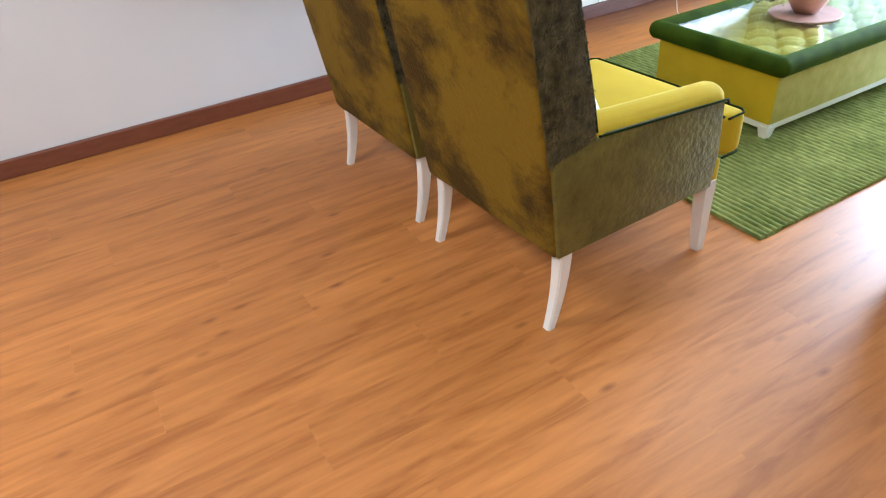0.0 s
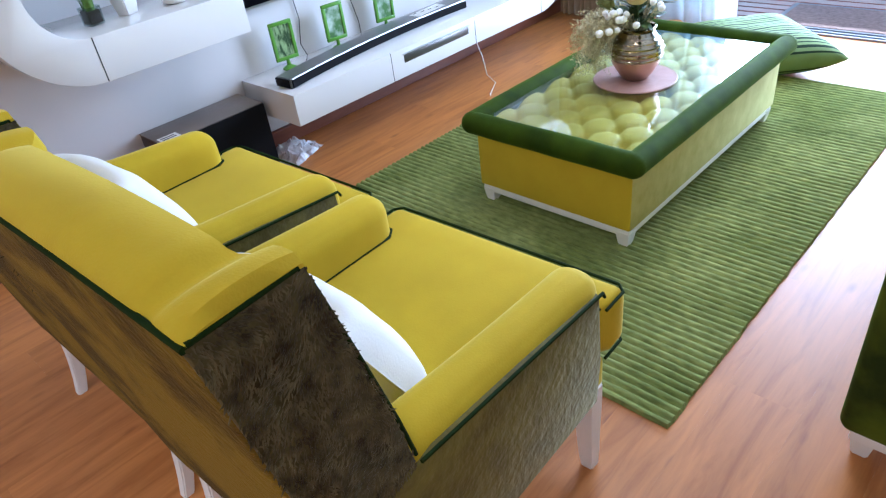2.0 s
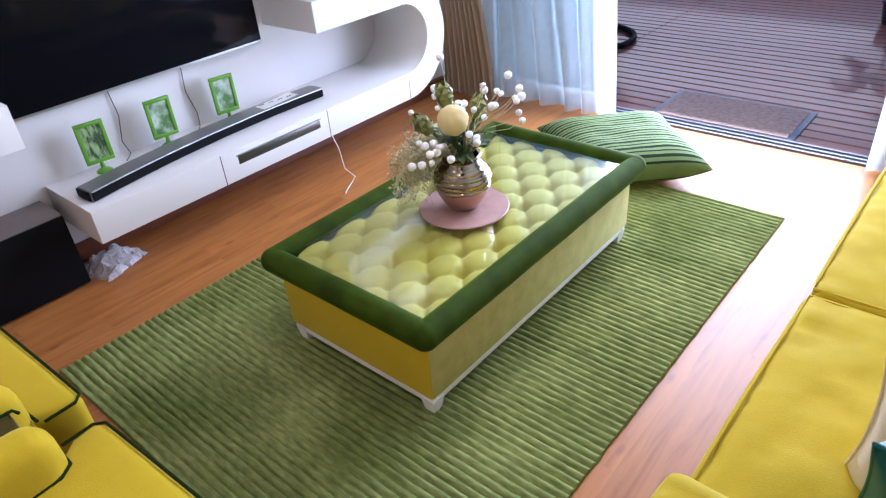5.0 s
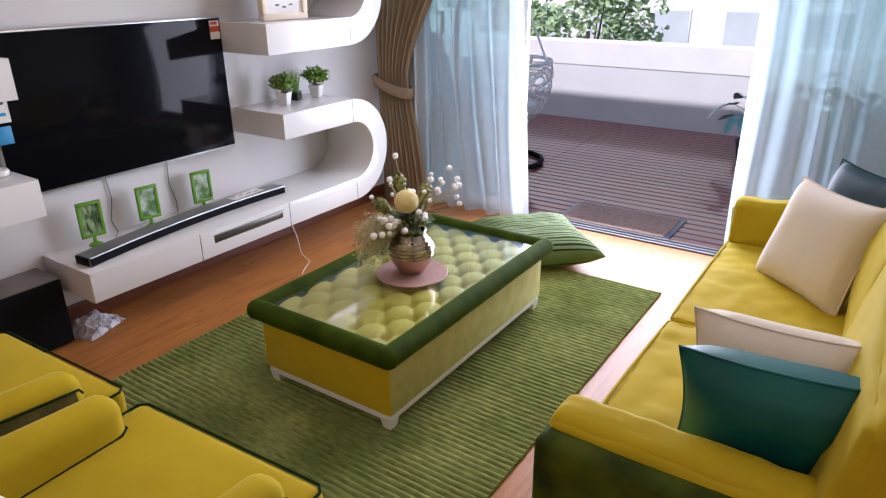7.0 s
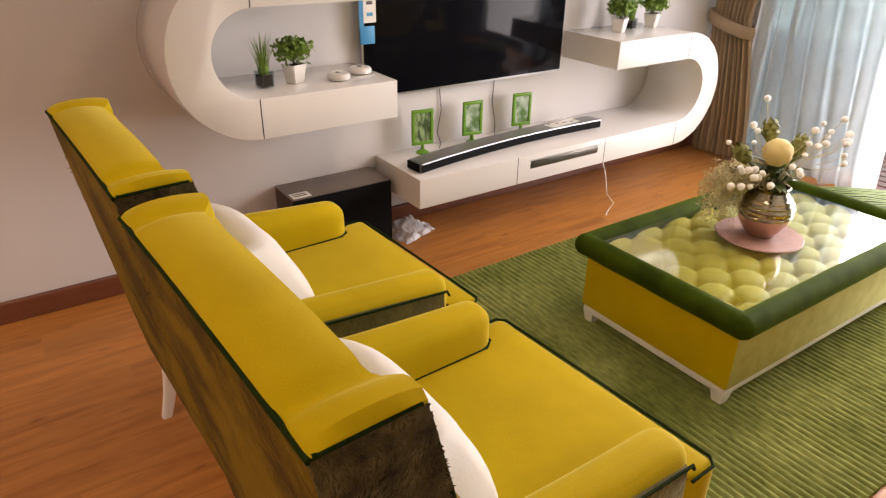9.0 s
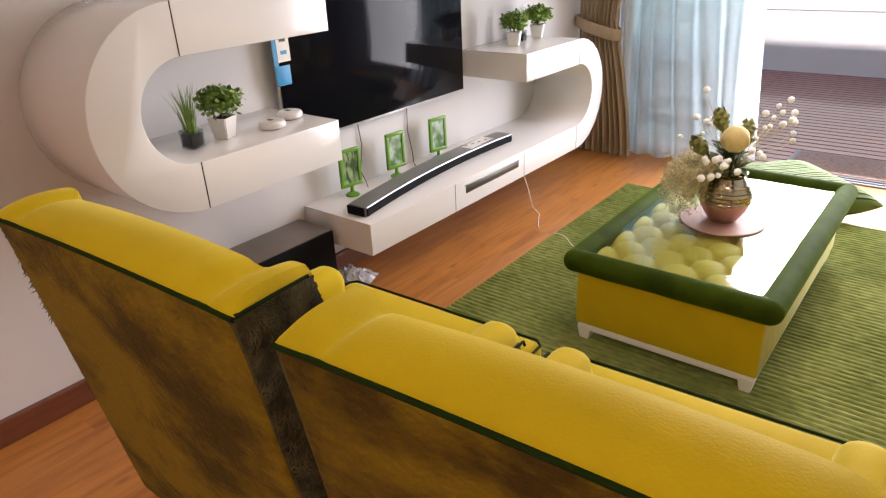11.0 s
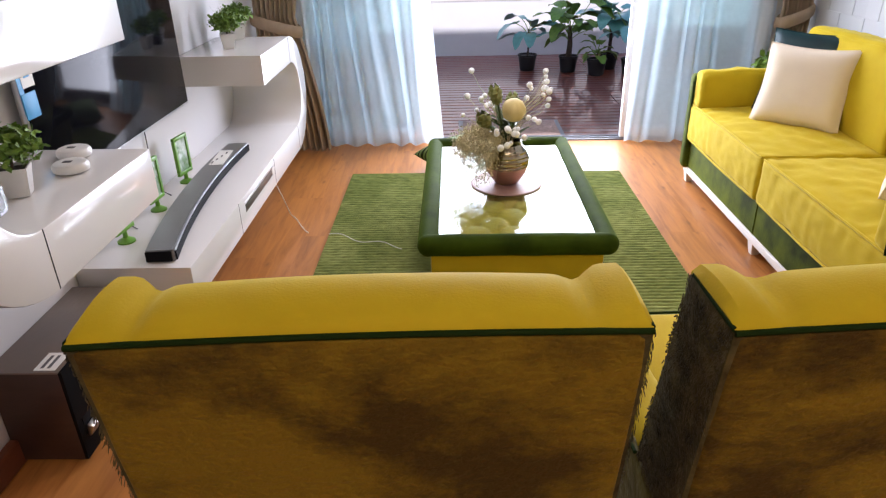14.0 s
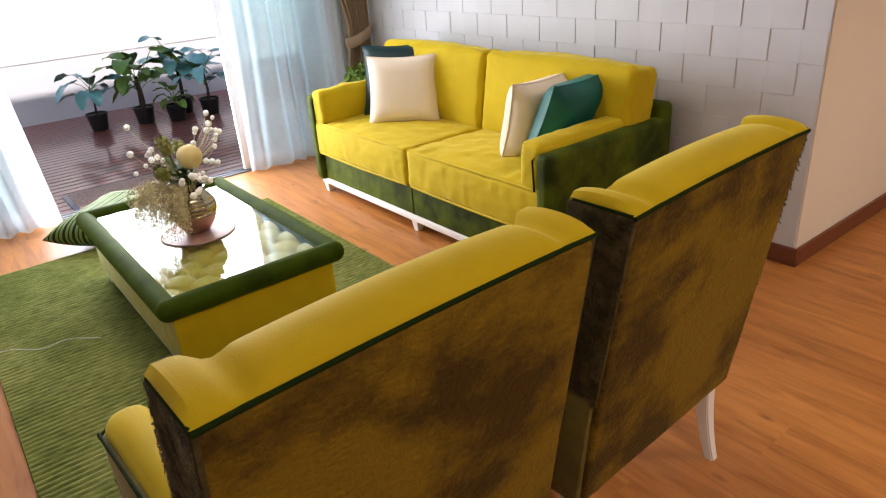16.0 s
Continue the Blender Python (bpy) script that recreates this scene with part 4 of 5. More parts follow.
for cx, k in ((2.298, 0), (1.505, 1)):
    cushion("white square cushion leaning on the armchair back", 0.42, 0.36, 0.18, WHITECLOTH, pose(cx + 0.015, -1.345, 0.635, 90, 0, 2) @ pose(0, 0, 0, 27), "armchair cushions", 20 + k)

# floor cushion with stripes
fc = thing("floor_cushion", "large floor cushion with green and dark stripes", "cushion", pose(1.844, 1.87, 0.116, 0, 0, -45))
cells = 84
whole = pillow(0.70, 0.70, 0.215, 3, cells, 0.010)
whole.faces.ensure_lookup_table()
for tone, cloth in ((0, STRIPE_A), (1, STRIPE_B)):
    b2 = whole.copy()
    kill = []
    for k, f in enumerate(b2.faces):
        dark = (k % cells) % 7 in (0, 1, 4)
        if dark != bool(tone):
            kill.append(f)
    bmesh.ops.delete(b2, geom=kill, context="FACES")
    part("light_stripes" if tone == 0 else "dark_stripes", b2, cloth, fc)
whole.free()

# ---- things on the wall unit ----
bar = thing("soundbar", "curved dark grey soundbar lying on the white console", "soundbar", pose(0.455, 0.445, 0.396, 0, 0, 4.0))


def curved_bar(x0, x1, z0, z1, half=0.66, sag=0.045, n=24):
    bm = bmesh.new()
    rings = []
    for k in range(n + 1):
        u = 2 * k / n - 1
        s = sag * u * u
        rings.append([bm.verts.new((x + s, half * u, z)) for x, z in ((x0, z0), (x1, z0), (x1, z1), (x0, z1))])
    for r0, r1 in zip(rings, rings[1:]):
        for i in range(4):
            bm.faces.new((r0[i], r0[(i + 1) % 4], r1[(i + 1) % 4], r1[i]))
    bm.faces.new(rings[0]); bm.faces.new(rings[-1])
    bmesh.ops.recalc_face_normals(bm, faces=bm.faces)
    bmesh.ops.bevel(bm, geom=[e for e in bm.edges if len(e.link_faces) == 2 and e.calc_face_angle(0) > 0.8], offset=0.003, segments=2, affect="EDGES")
    return bm


part("body", curved_bar(-0.055, 0.05, 0.0, 0.047), BARTOP, bar, "brushed grey metal top")
part("trim", curved_bar(0.0505, 0.0575, 0.0425, 0.0475, 0.656), SILVER, bar, "thin silver trim")
part("grille", curved_bar(0.049, 0.056, 0.003, 0.042, 0.655), BLACK, bar, "black front grille")
part("end_cap", slab(-0.01, 0.085, -0.667, -0.658, 0.004, 0.044, 0.003), BLACK, bar)
part("end_cap", slab(-0.01, 0.085, 0.658, 0.667, 0.004, 0.044, 0.003), BLACK, bar)
sticker = part("sticker", slab(-0.035, 0.035, 0.30, 0.53, 0.0472, 0.0482), PAPER, bar, "pale paper sticker")
sticker.location = (0.012, 0, 0.0)
for k in range(4):
    ln = part("print", slab(-0.03, -0.022, 0.32 + k * 0.05, 0.35 + k * 0.05, 0.0483, 0.0486), INK, sticker)
    ln.location = (0.012 * k, 0, 0)


def photo_frame(y, photo, turn):
    ob = thing("photo_frame", "lime green photo frame standing on a round foot", "photo frame", pose(0.335, y, 0.396, 0, 0, turn), "photo frames")
    part("foot", turned([(0.034, 0), (0.034, 0.006), (0.022, 0.014), (0.010, 0.02), (0.008, 0.05)]), LIME, ob)
    for x0, x1, z0, z1 in ((-0.06, 0.06, 0.045, 0.062), (-0.06, 0.06, 0.212, 0.229), (-0.06, -0.043, 0.062, 0.212), (0.043, 0.06, 0.062, 0.212)):
        part("frame_bar", at(slab(x0, x1, -0.008, 0.008, z0, z1, 0.003), 0, 0, 0, 0, 0, 90), LIME, ob)
    part("photo", at(slab(-0.044, 0.044, -0.003, 0.003, 0.06, 0.214), 0, 0, 0, 0, 0, 90), photo, ob, "printed nature photo")
    return ob


photo_frame(-0.03, PHOTO, -8)
photo_frame(0.29, PHOTO_B, -6)
photo_frame(0.635, PHOTO_B, -8)


def bush(radius, height, count, size, seed, squash=0.8):
    """Many small leaves round a middle."""
    rng = random.Random(seed)
    bm = bmesh.new()
    for _ in range(count):
        d = Vector((rng.gauss(0, 1), rng.gauss(0, 1), rng.gauss(0.25, 0.9)))
        d.normalize()
        c = Vector((d.x * radius, d.y * radius, height + d.z * radius * squash)) * (1)
        c = Vector((0, 0, height)) + (c - Vector((0, 0, height))) * (0.45 + 0.6 * rng.random())
        a = Vector((rng.gauss(0, 1), rng.gauss(0, 1), rng.gauss(0.2, 0.7))).normalized()
        s = a.cross(d)
        if s.length < 1e-3:
            continue
        s = s.normalized() * size * 0.35
        ln = a * size * (0.7 + 0.6 * rng.random())
        v = [bm.verts.new(c), bm.verts.new(c + ln * 0.5 + s + d * size * 0.15), bm.verts.new(c + ln), bm.verts.new(c + ln * 0.5 - s + d * size * 0.15)]
        bm.faces.new((v[0], v[1], v[2])); bm.faces.new((v[0], v[2], v[3]))
    return bm


def blades(count, height, spread, width, seed):
    """Upright grass blades."""
    rng = random.Random(seed)
    bm = bmesh.new()
    for _ in range(count):
        a = rng.random() * 6.283
        r0, hgt = rng.random() * spread * 0.5, height * (0.6 + 0.4 * rng.random())
        b, out = Vector((r0 * math.cos(a), r0 * math.sin(a), 0)), Vector((math.cos(a), math.sin(a), 0)) * spread * (0.3 + rng.random())
        s = Vector((-math.sin(a), math.cos(a), 0)) * width
        prev = None
        for k in range(5):
            f = k / 4
            p = b + out * f * f + Vector((0, 0, hgt * f))
            pair = [bm.verts.new(p - s * (1 - f * 0.9)), bm.verts.new(p + s * (1 - f * 0.9))]
            if prev:
                bm.faces.new((prev[0], prev[1], pair[1], pair[0]))
            prev = pair
    return bm


def square_pot(top, foot, height):
    bm = bmesh.new()
    rings = []
    for w, z in ((foot, 0), (top, height), (top - 0.008, height), (top - 0.010, height * 0.85)):
        rings.append([bm.verts.new((sx * w / 2, sy * w / 2, z)) for sx, sy in ((-1, -1), (1, -1), (1, 1), (-1, 1))])
    for r0, r1 in zip(rings, rings[1:]):
        for k in range(4):
            bm.faces.new((r0[k], r0[(k + 1) % 4], r1[(k + 1) % 4], r1[k]))
    bm.faces.new(rings[0][::-1]); bm.faces.new(rings[-1])
    bmesh.ops.bevel(bm, geom=[e for e in bm.edges if abs(e.verts[0].co.z - e.verts[1].co.z) > 0.02], offset=0.004, segments=2, affect="EDGES")
    return bm


def potted_bush(x, y, z, sc, seed, group):
    ob = thing("potted_plant", "small bushy green plant in a white ceramic pot", "plant", pose(x, y, z, 0, 0, 20) @ Matrix.Scale(sc, 4), group)
    part("pot", square_pot(0.085, 0.06, 0.085), CERAMIC, ob, "tapered white ceramic pot")
    part("soil", slab(-0.036, 0.036, -0.036, 0.036, 0.066, 0.0765), SOIL, ob)
    part("stem", sweep([(0, 0, 0.07), (0.002, 0, 0.12)], 0.005), BARK, ob)
    part("foliage", bush(0.085, 0.145, 620, 0.026, seed, 0.62), GRASSLEAF, ob, smooth=False)


def potted_grass(x, y, z, sc, seed, group):
    ob = thing("potted_plant", "tuft of green grass in a small glass pot", "plant", pose(x, y, z, 0, 0, 10) @ Matrix.Scale(sc, 4), group)
    part("pot", square_pot(0.058, 0.055, 0.06), CLEARPOT, ob, "square clear glass pot")
    part("soil", slab(-0.024, 0.024, -0.024, 0.024, 0.004, 0.048, 0.003), SOIL, ob)
    part("foliage", blades(110, 0.16, 0.045, 0.0022, seed), GRASSLEAF, ob, smooth=False).location = (0, 0, 0.045)


CLEARPOT = clear_glass("pot_glass", (0.8, 0.85, 0.85))
potted_grass(0.495, -0.895, 0.881, 1.05, 3, "left shelf plants")
potted_bush(0.487, -0.76, 0.881, 0.9, 5, "left shelf plants")
potted_bush(0.44, 1.235, 0.919, 0.9, 8, "right shelf plants")
potted_grass(0.39, 1.385, 0.919, 1.0, 9, "right shelf plants")
potted_bush(0.405, 1.55, 0.919, 0.93, 12, "right shelf plants")
for k, (x, y) in enumerate(((0.53, -0.58), (0.47, -0.445))):
    pk = thing("round_dish", "small round white lidded dish on the shelf", "dish", pose(x, y, 0.881), "round dishes")
    part("bowl", turned([(0.038, 0), (0.048, 0.004), (0.05, 0.014), (0.049, 0.02), (0.044, 0.026)]), CERAMIC, pk)
    part("lid", turned([(0.044, 0.0262), (0.036, 0.029), (0.03, 0.0285), (0.005, 0.029)]), CERAMIC, pk)
    part("print", slab(-0.016, 0.008, -0.012, 0.004, 0.0285, 0.0298), INK, pk)

# calendar clock on the upper shelf
ck = thing("desk_clock", "square cream framed clock with small dark markings", "clock", pose(0.50, 1.24, 1.417, 0, 0, -6))
for x0, x1, z0, z1 in ((-0.16, 0.16, 0, 0.035), (-0.16, 0.16, 0.285, 0.32), (-0.16, -0.125, 0.035, 0.285), (0.125, 0.16, 0.035, 0.285)):
    part("frame_bar", at(slab(x0, x1, -0.025, 0.025, z0, z1, 0.006), 0, 0, 0, 0, 0, 90), CREAMCLOTH, ck)
part("dial", at(slab(-0.126, 0.126, -0.008, 0.008, 0.034, 0.286), 0, 0, 0, 0, 0, 90), PAPER, ck, "pale dial")
for k in range(12):
    a = k * math.pi / 6
    m = part("marking", at(slab(-0.012, 0.012, -0.002, 0.002, -0.004, 0.004), 0, 0, 0, 0, 0, 90), INK, ck)
    m.location = (0.0095, 0.095 * math.cos(a), 0.16 + 0.09 * math.sin(a))
for a, ln in ((0.6, 0.05), (2.2, 0.075)):
    part("pointer", sweep([(0.011, 0, 0.16), (0.011, ln * math.cos(a), 0.16 + ln * math.sin(a))], 0.003, 6), INK, ck)

# tags on the television
tg = thing("promotional_tag", "white and blue promotional card hung on the television edge", "tag", pose(0.290, -0.335, 0))
part("card", slab(0, 0.003, 0.01, 0.075, 1.06, 1.30), PAPER, tg, "white card")
part("blue_strip", slab(0.001, 0.002, -0.012, 0.012, 0.98, 1.30), BLUE, tg)
part("blue_flag", slab(0.001, 0.004, -0.01, 0.066, 0.965, 1.045, 0.001), BLUE, tg, "blue card flag")
for k in range(4):
    part("print", slab(0.003, 0.0036, 0.026, 0.058, 1.09 + k * 0.05, 1.105 + k * 0.05), INK if k % 2 else BLUE, tg)
st = thing("price_sticker", "red and cream price sticker on the television corner", "sticker", pose(0.2872, 0.905, 0))
part("paper", slab(0, 0.0012, -0.032, 0.032, 1.325, 1.425), PAPER, st)
part("red_band", slab(0.0006, 0.0018, -0.032, 0.032, 1.365, 1.395), RED, st)
part("red_mark", slab(0.0006, 0.0018, -0.026, 0.02, 1.403, 1.42), RED, st)

# subwoofer under the shelf, with a crumpled bag beside it
sub = thing("subwoofer", "dark low subwoofer box with taupe top on the floor", "speaker", pose(0, 0, 0))
part("cabinet", slab(0.245, 0.462, -0.81, -0.30, 0.012, 0.338, 0.003), SUBWOOD, sub)
part("front_panel", slab(0.460, 0.472, -0.81, -0.30, 0.012, 0.342, 0.003), BLACK, sub, "black front panel")
part("top_panel", slab(0.243, 0.462, -0.812, -0.298, 0.3385, 0.345, 0.002), SUBTOP, sub, "taupe veneer top")
part("port", slab(0.4715, 0.4735, -0.785, -0.735, 0.09, 0.155, 0.001), BLACK, sub)
part("connector", at(slab(-0.012, 0.012, -0.022, 0.022, -0.02, 0.02, 0.004), 0.478, -0.755, 0.10, 0, 25, 0), SILVER, sub, "metal connector")
lab = part("paper_label", slab(0.385, 0.45, -0.80, -0.71, 0.3452, 0.3458), PAPER, sub, "white paper label")
for k in range(2):
    part("print", slab(0.40 + 0.02 * k, 0.41 + 0.02 * k, -0.79, -0.725, 0.346, 0.3464), INK, lab)
for x in (0.28, 0.43):
    for y in (-0.77, -0.34):
        part("foot", turned([(0.014, 0), (0.016, 0.013)], 12), BLACK, sub).location = (x, y, 0)


def crumple(sx, sy, h, seed, n=22):
    bm = bmesh.new()
    g = []
    for j in range(n + 1):
        row = []
        for i in range(n + 1):
            u, v = 2 * i / n - 1, 2 * j / n - 1
            e = (1 - u * u) * (1 - v * v)
            z = 0.003 + h * e ** 0.5 * (0.55 + 0.9 * noise.cell(Vector((u * 3.2 + seed, v * 3.2, seed))) * 0.4 + 0.6 * noise.noise((u * 3 + seed, v * 3, 1)))
            row.append(bm.verts.new((sx * u + 0.015 * noise.noise((u * 3, v * 5, seed)), sy * v + 0.015 * noise.noise((u * 5, v * 3, seed + 3)), max(0.002, z))))
        g.append(row)
    for j in range(n):
        for i in range(n):
            bm.faces.new((g[j][i], g[j][i + 1], g[j + 1][i + 1], g[j + 1][i]))
    return bm


tagged(part("plastic_bag", crumple(0.10, 0.12, 0.075, 4.0), BAG, smooth=False), "crumpled clear plastic bag on the floor", "bag").matrix_basis = pose(0.40, -0.165, 0, 0, 0, 20)

# cords
tagged(part("power_cord", sweep([(0.655, 1.0, 0.25), (0.68, 1.01, 0.17), (0.715, 1.0, 0.07), (0.74, 1.04, 0.012), (0.77, 0.98, 0.006), (0.81, 0.91, 0.006), (0.83, 0.885, 0.006)], 0.0028, 8), CORD), "thin white power cord hanging from the console", "cord")
pts = []
for k in range(26):
    f = k / 25
    pts.append((0.95 + 0.4 * f, 0.84 - 0.17 * f + 0.022 * math.sin(f * 11), 0.017 + 0.002 * math.sin(f * 9)))
tagged(part("cord", sweep(pts, 0.0018, 8), CORD), "white cord end lying on the rug", "cord")

for y, b in ((0.13, 0.012), (0.50, -0.015)):
    tagged(part("cable", sweep([(WX + 0.006, y, 0.72), (WX + 0.012, y + b, 0.58), (WX + 0.010, y - b, 0.46), (WX + 0.03, y, 0.402), (WX + 0.09, y - 0.05, 0.401)], 0.0025, 6), INK), "thin dark cable hanging behind the television", "cable", "television cables")

# ---- vase with flowers on a round mat ----
VX, VY, VZ = 1.865, 0.605, 0.3795
mat_ob = thing("placemat", "round rose-coloured woven placemat on the glass top", "placemat", pose(VX, VY, VZ))
part("disc", turned([(0.165, 0.0), (0.168, 0.003), (0.165, 0.006), (0.1, 0.0062), (0.005, 0.0062)], 48), PLATEMAT, mat_ob)
for r in (0.163,):
    part("woven_ring", sweep([(r * math.cos(2 * math.pi * k / 40), r * math.sin(2 * math.pi * k / 40), 0.0045) for k in range(40)], 0.0022, 6, True), PLATEMAT, mat_ob)
vase = thing("vase", "round ribbed bronze vase with a rose metal foot", "vase", pose(VX, VY, VZ + 0.0085))
part("lower_body", turned([(0.05, 0), (0.056, 0.004), (0.074, 0.03), (0.092, 0.06), (0.101, 0.085)], 40), COPPER, vase, "rose metal lower body")
up = [(0.101, 0.085)]
for k in range(1, 25):
    f = k / 24
    r = 0.101 + 0.006 * math.sin(f * math.pi * 0.7) - 0.036 * max(0, f - 0.35) ** 1.6 / 0.65 ** 1.6
    up.append((r + 0.0022 * math.sin(f * 34), 0.085 + 0.095 * f))
up += [(0.066, 0.19), (0.07, 0.20), (0.074, 0.206), (0.070, 0.209), (0.062, 0.206), (0.058, 0.18)]
part("upper_body", turned(up, 40), BRONZE, vase, "ribbed bronze shoulder")

bq = thing("flower_arrangement", "dried flowers, green buds, cotton balls and a cream bloom", "flowers", pose(VX, VY, VZ + 0.19))


def bloom(r):
    bm = bmesh.new()
    bmesh.ops.create_uvsphere(bm, u_segments=40, v_segments=24, radius=r)
    for v in bm.verts:
        a = math.atan2(v.co.y, v.co.x)
        k = 1 + 0.035 * math.cos(a * 7 + v.co.z * 40) - 0.03 * max(0, v.co.z / r - 0.7)
        v.co = Vector((v.co.x * k, v.co.y * k, v.co.z * 0.98))
    return bm


def scaled_bud(r, hgt):
    """An artichoke-like bud of overlapping scales."""
    bm = bmesh.new()
    rows = 4
    for j in range(rows):
        f = j / rows
        rad, z = r * math.sin(math.pi * (0.25 + 0.6 * f)), hgt * f
        for k in range(6):
            a = 2 * math.pi * (k + 0.5 * (j % 2)) / 6
            c, t = Vector((math.cos(a), math.sin(a), 0)), Vector((-math.sin(a), math.cos(a), 0))
            base = c * rad * 0.9 + Vector((0, 0, z))
            tip = c * rad * (0.86 - 0.2 * f) + Vector((0, 0, z + hgt * 0.50))
            midp = c * rad * 1.12 + Vector((0, 0, z + hgt * 0.24))
            v = [bm.verts.new(base), bm.verts.new(midp + t * rad * 0.52), bm.verts.new(tip), bm.verts.new(midp - t * rad * 0.52), bm.verts.new(midp + c * rad * 0.06)]
            for p, q in ((0, 1), (1, 2), (2, 3), (3, 0)):
                bm.faces.new((v[p], v[q], v[4]))
    core = bmesh.new()
    bmesh.ops.create_uvsphere(core, u_segments=14, v_segments=10, radius=r * 0.9)
    join(bm, core, Matrix.Translation((0, 0, hgt * 0.5)) @ Matrix.Diagonal((1, 1, hgt * 0.55 / r, 1)))
    return bm


part("bloom", bloom(0.053), PETAL, bq, "large cream round bloom").matrix_basis = pose(0.022, -0.055, 0.175, 20, 10, 0)
part("bloom_stem", sweep([(0, 0, -0.05), (0.015, -0.03, 0.06), (0.022, -0.05, 0.12)], 0.006), LEAF, bq)
for x, y, z, lx, ly in ((-0.045, 0.0, 0.185, -8, -12), (-0.09, -0.04, 0.10, 15, -40), (0.03, 0.05, 0.14, -30, 15)):
    part("bud", scaled_bud(0.029, 0.078), BUD, bq, "green scaled bud").matrix_basis = pose(x, y, z, lx, ly, 30)
    part("bud_stem", sweep([(0, 0, -0.05), (x * 0.5, y * 0.5, z * 0.4), (x, y, z + 0.01)], 0.005), LEAF, bq)


def leaf(length, width, curl=0.25, n=6):
    bm = bmesh.new()
    prev = None
    for k in range(n + 1):
        f = k / n
        w = width * math.sin(math.pi * min(0.97, 0.08 + 0.92 * f)) ** 0.8 / 2
        z = -curl * length * f * f
        row = [bm.verts.new((-w, length * f, z + w * 0.35)), bm.verts.new((0, length * f, z)), bm.verts.new((w, length * f, z + w * 0.35))]
        if prev:
            for i in (0, 1):
                bm.faces.new((prev[i], prev[i + 1], row[i + 1], row[i]))
        prev = row
    return bm


rng = random.Random(12)
leaf_ob = part("leaf", leaf(0.10, 0.034), LEAF, bq)
leaf_ob.matrix_basis = pose(0, -0.03, 0.06, 50, 0, 200)
for k in range(34):
    c = new("leaf", leaf_ob.data)
    c.parent = bq
    c.matrix_basis = pose(rng.uniform(-0.03, 0.05), rng.uniform(-0.05, 0.05), rng.uniform(0.02, 0.1), rng.uniform(5, 60), rng.uniform(-20, 20), k * 47.0 + rng.uniform(-10, 10))
ball = bmesh.new()
bmesh.ops.create_icosphere(ball, subdivisions=2, radius=0.0135)
for v in ball.verts:
    v.co *= 1 + 0.16 * noise.noise(v.co * 160)
cot = part("cotton_ball", ball, COTTON, bq, "white cotton ball")
cot.location = (0.17, 0.06, 0.32)
spots = [Vector((0.17, 0.06, 0.32))]
for k in range(40):
    a = rng.choice((rng.uniform(-0.7, 0.9), rng.uniform(-0.7, 0.9), rng.uniform(2.0, 3.4), rng.uniform(4.3, 5.2)))
    r = rng.uniform(0.09, 0.235)
    z = rng.uniform(0.12, 0.34) if not 4.3 < a < 5.2 else rng.uniform(0.04, 0.12)
    spots.append(Vector((r * math.cos(a), r * math.sin(a) * 0.9, z)))
for p in spots[1:]:
    c = new("cotton_ball", cot.data)
    c.parent = bq
    c.matrix_basis = Matrix.Translation(p) @ Matrix.Scale(rng.uniform(0.7, 1.15), 4)
for p in spots:
    part("stem", sweep([(0, 0, -0.03), p * 0.45 + Vector((0, 0, 0.04)), p * 0.8, p], 0.0012, 5), STRAW, bq)


def spray(n, seed):
    """Drooping dry grass with fine seed heads."""
    rng = random.Random(seed)
    bm = bmesh.new()
    for _ in range(n):
        a = rng.uniform(2.5, 4.3)
        reach, drop = rng.uniform(0.10, 0.26), rng.uniform(0.02, 0.21)
        d = Vector((math.cos(a), math.sin(a), 0))
        pts = []
        for k in range(9):
            f = k / 8
            pts.append(d * reach * (1 - (1 - f) ** 1.6) + Vector((0, 0, 0.07 * math.sin(f * 2.0) - drop * f ** 2.2 + 0.01)))
        prev = None
        for k, p in enumerate(pts):
            w = Vector((-d.y, d.x, 0)) * 0.0009
            pair = [bm.verts.new(p - w), bm.verts.new(p + w)]
            if prev:
                bm.faces.new((prev[0], prev[1], pair[1], pair[0]))
            prev = pair
            if k > 3:
                for _ in range(5):
                    q = p + Vector((rng.gauss(0, 0.006), rng.gauss(0, 0.006), rng.gauss(0, 0.006)))
                    s = Vector((rng.gauss(0, 1), rng.gauss(0, 1), rng.gauss(0, 1))).normalized() * 0.0045
                    t = Vector((rng.gauss(0, 1), rng.gauss(0, 1), rng.gauss(0, 1))).normalized() * 0.008
                    bm.faces.new((bm.verts.new(q), bm.verts.new(q + s + t), bm.verts.new(q + t * 1.6 - s)))
    return bm


tagged(part("dry_spray", spray(300, 5), STRAW, bq, "drooping pale dry grass", False), kind="stuff")

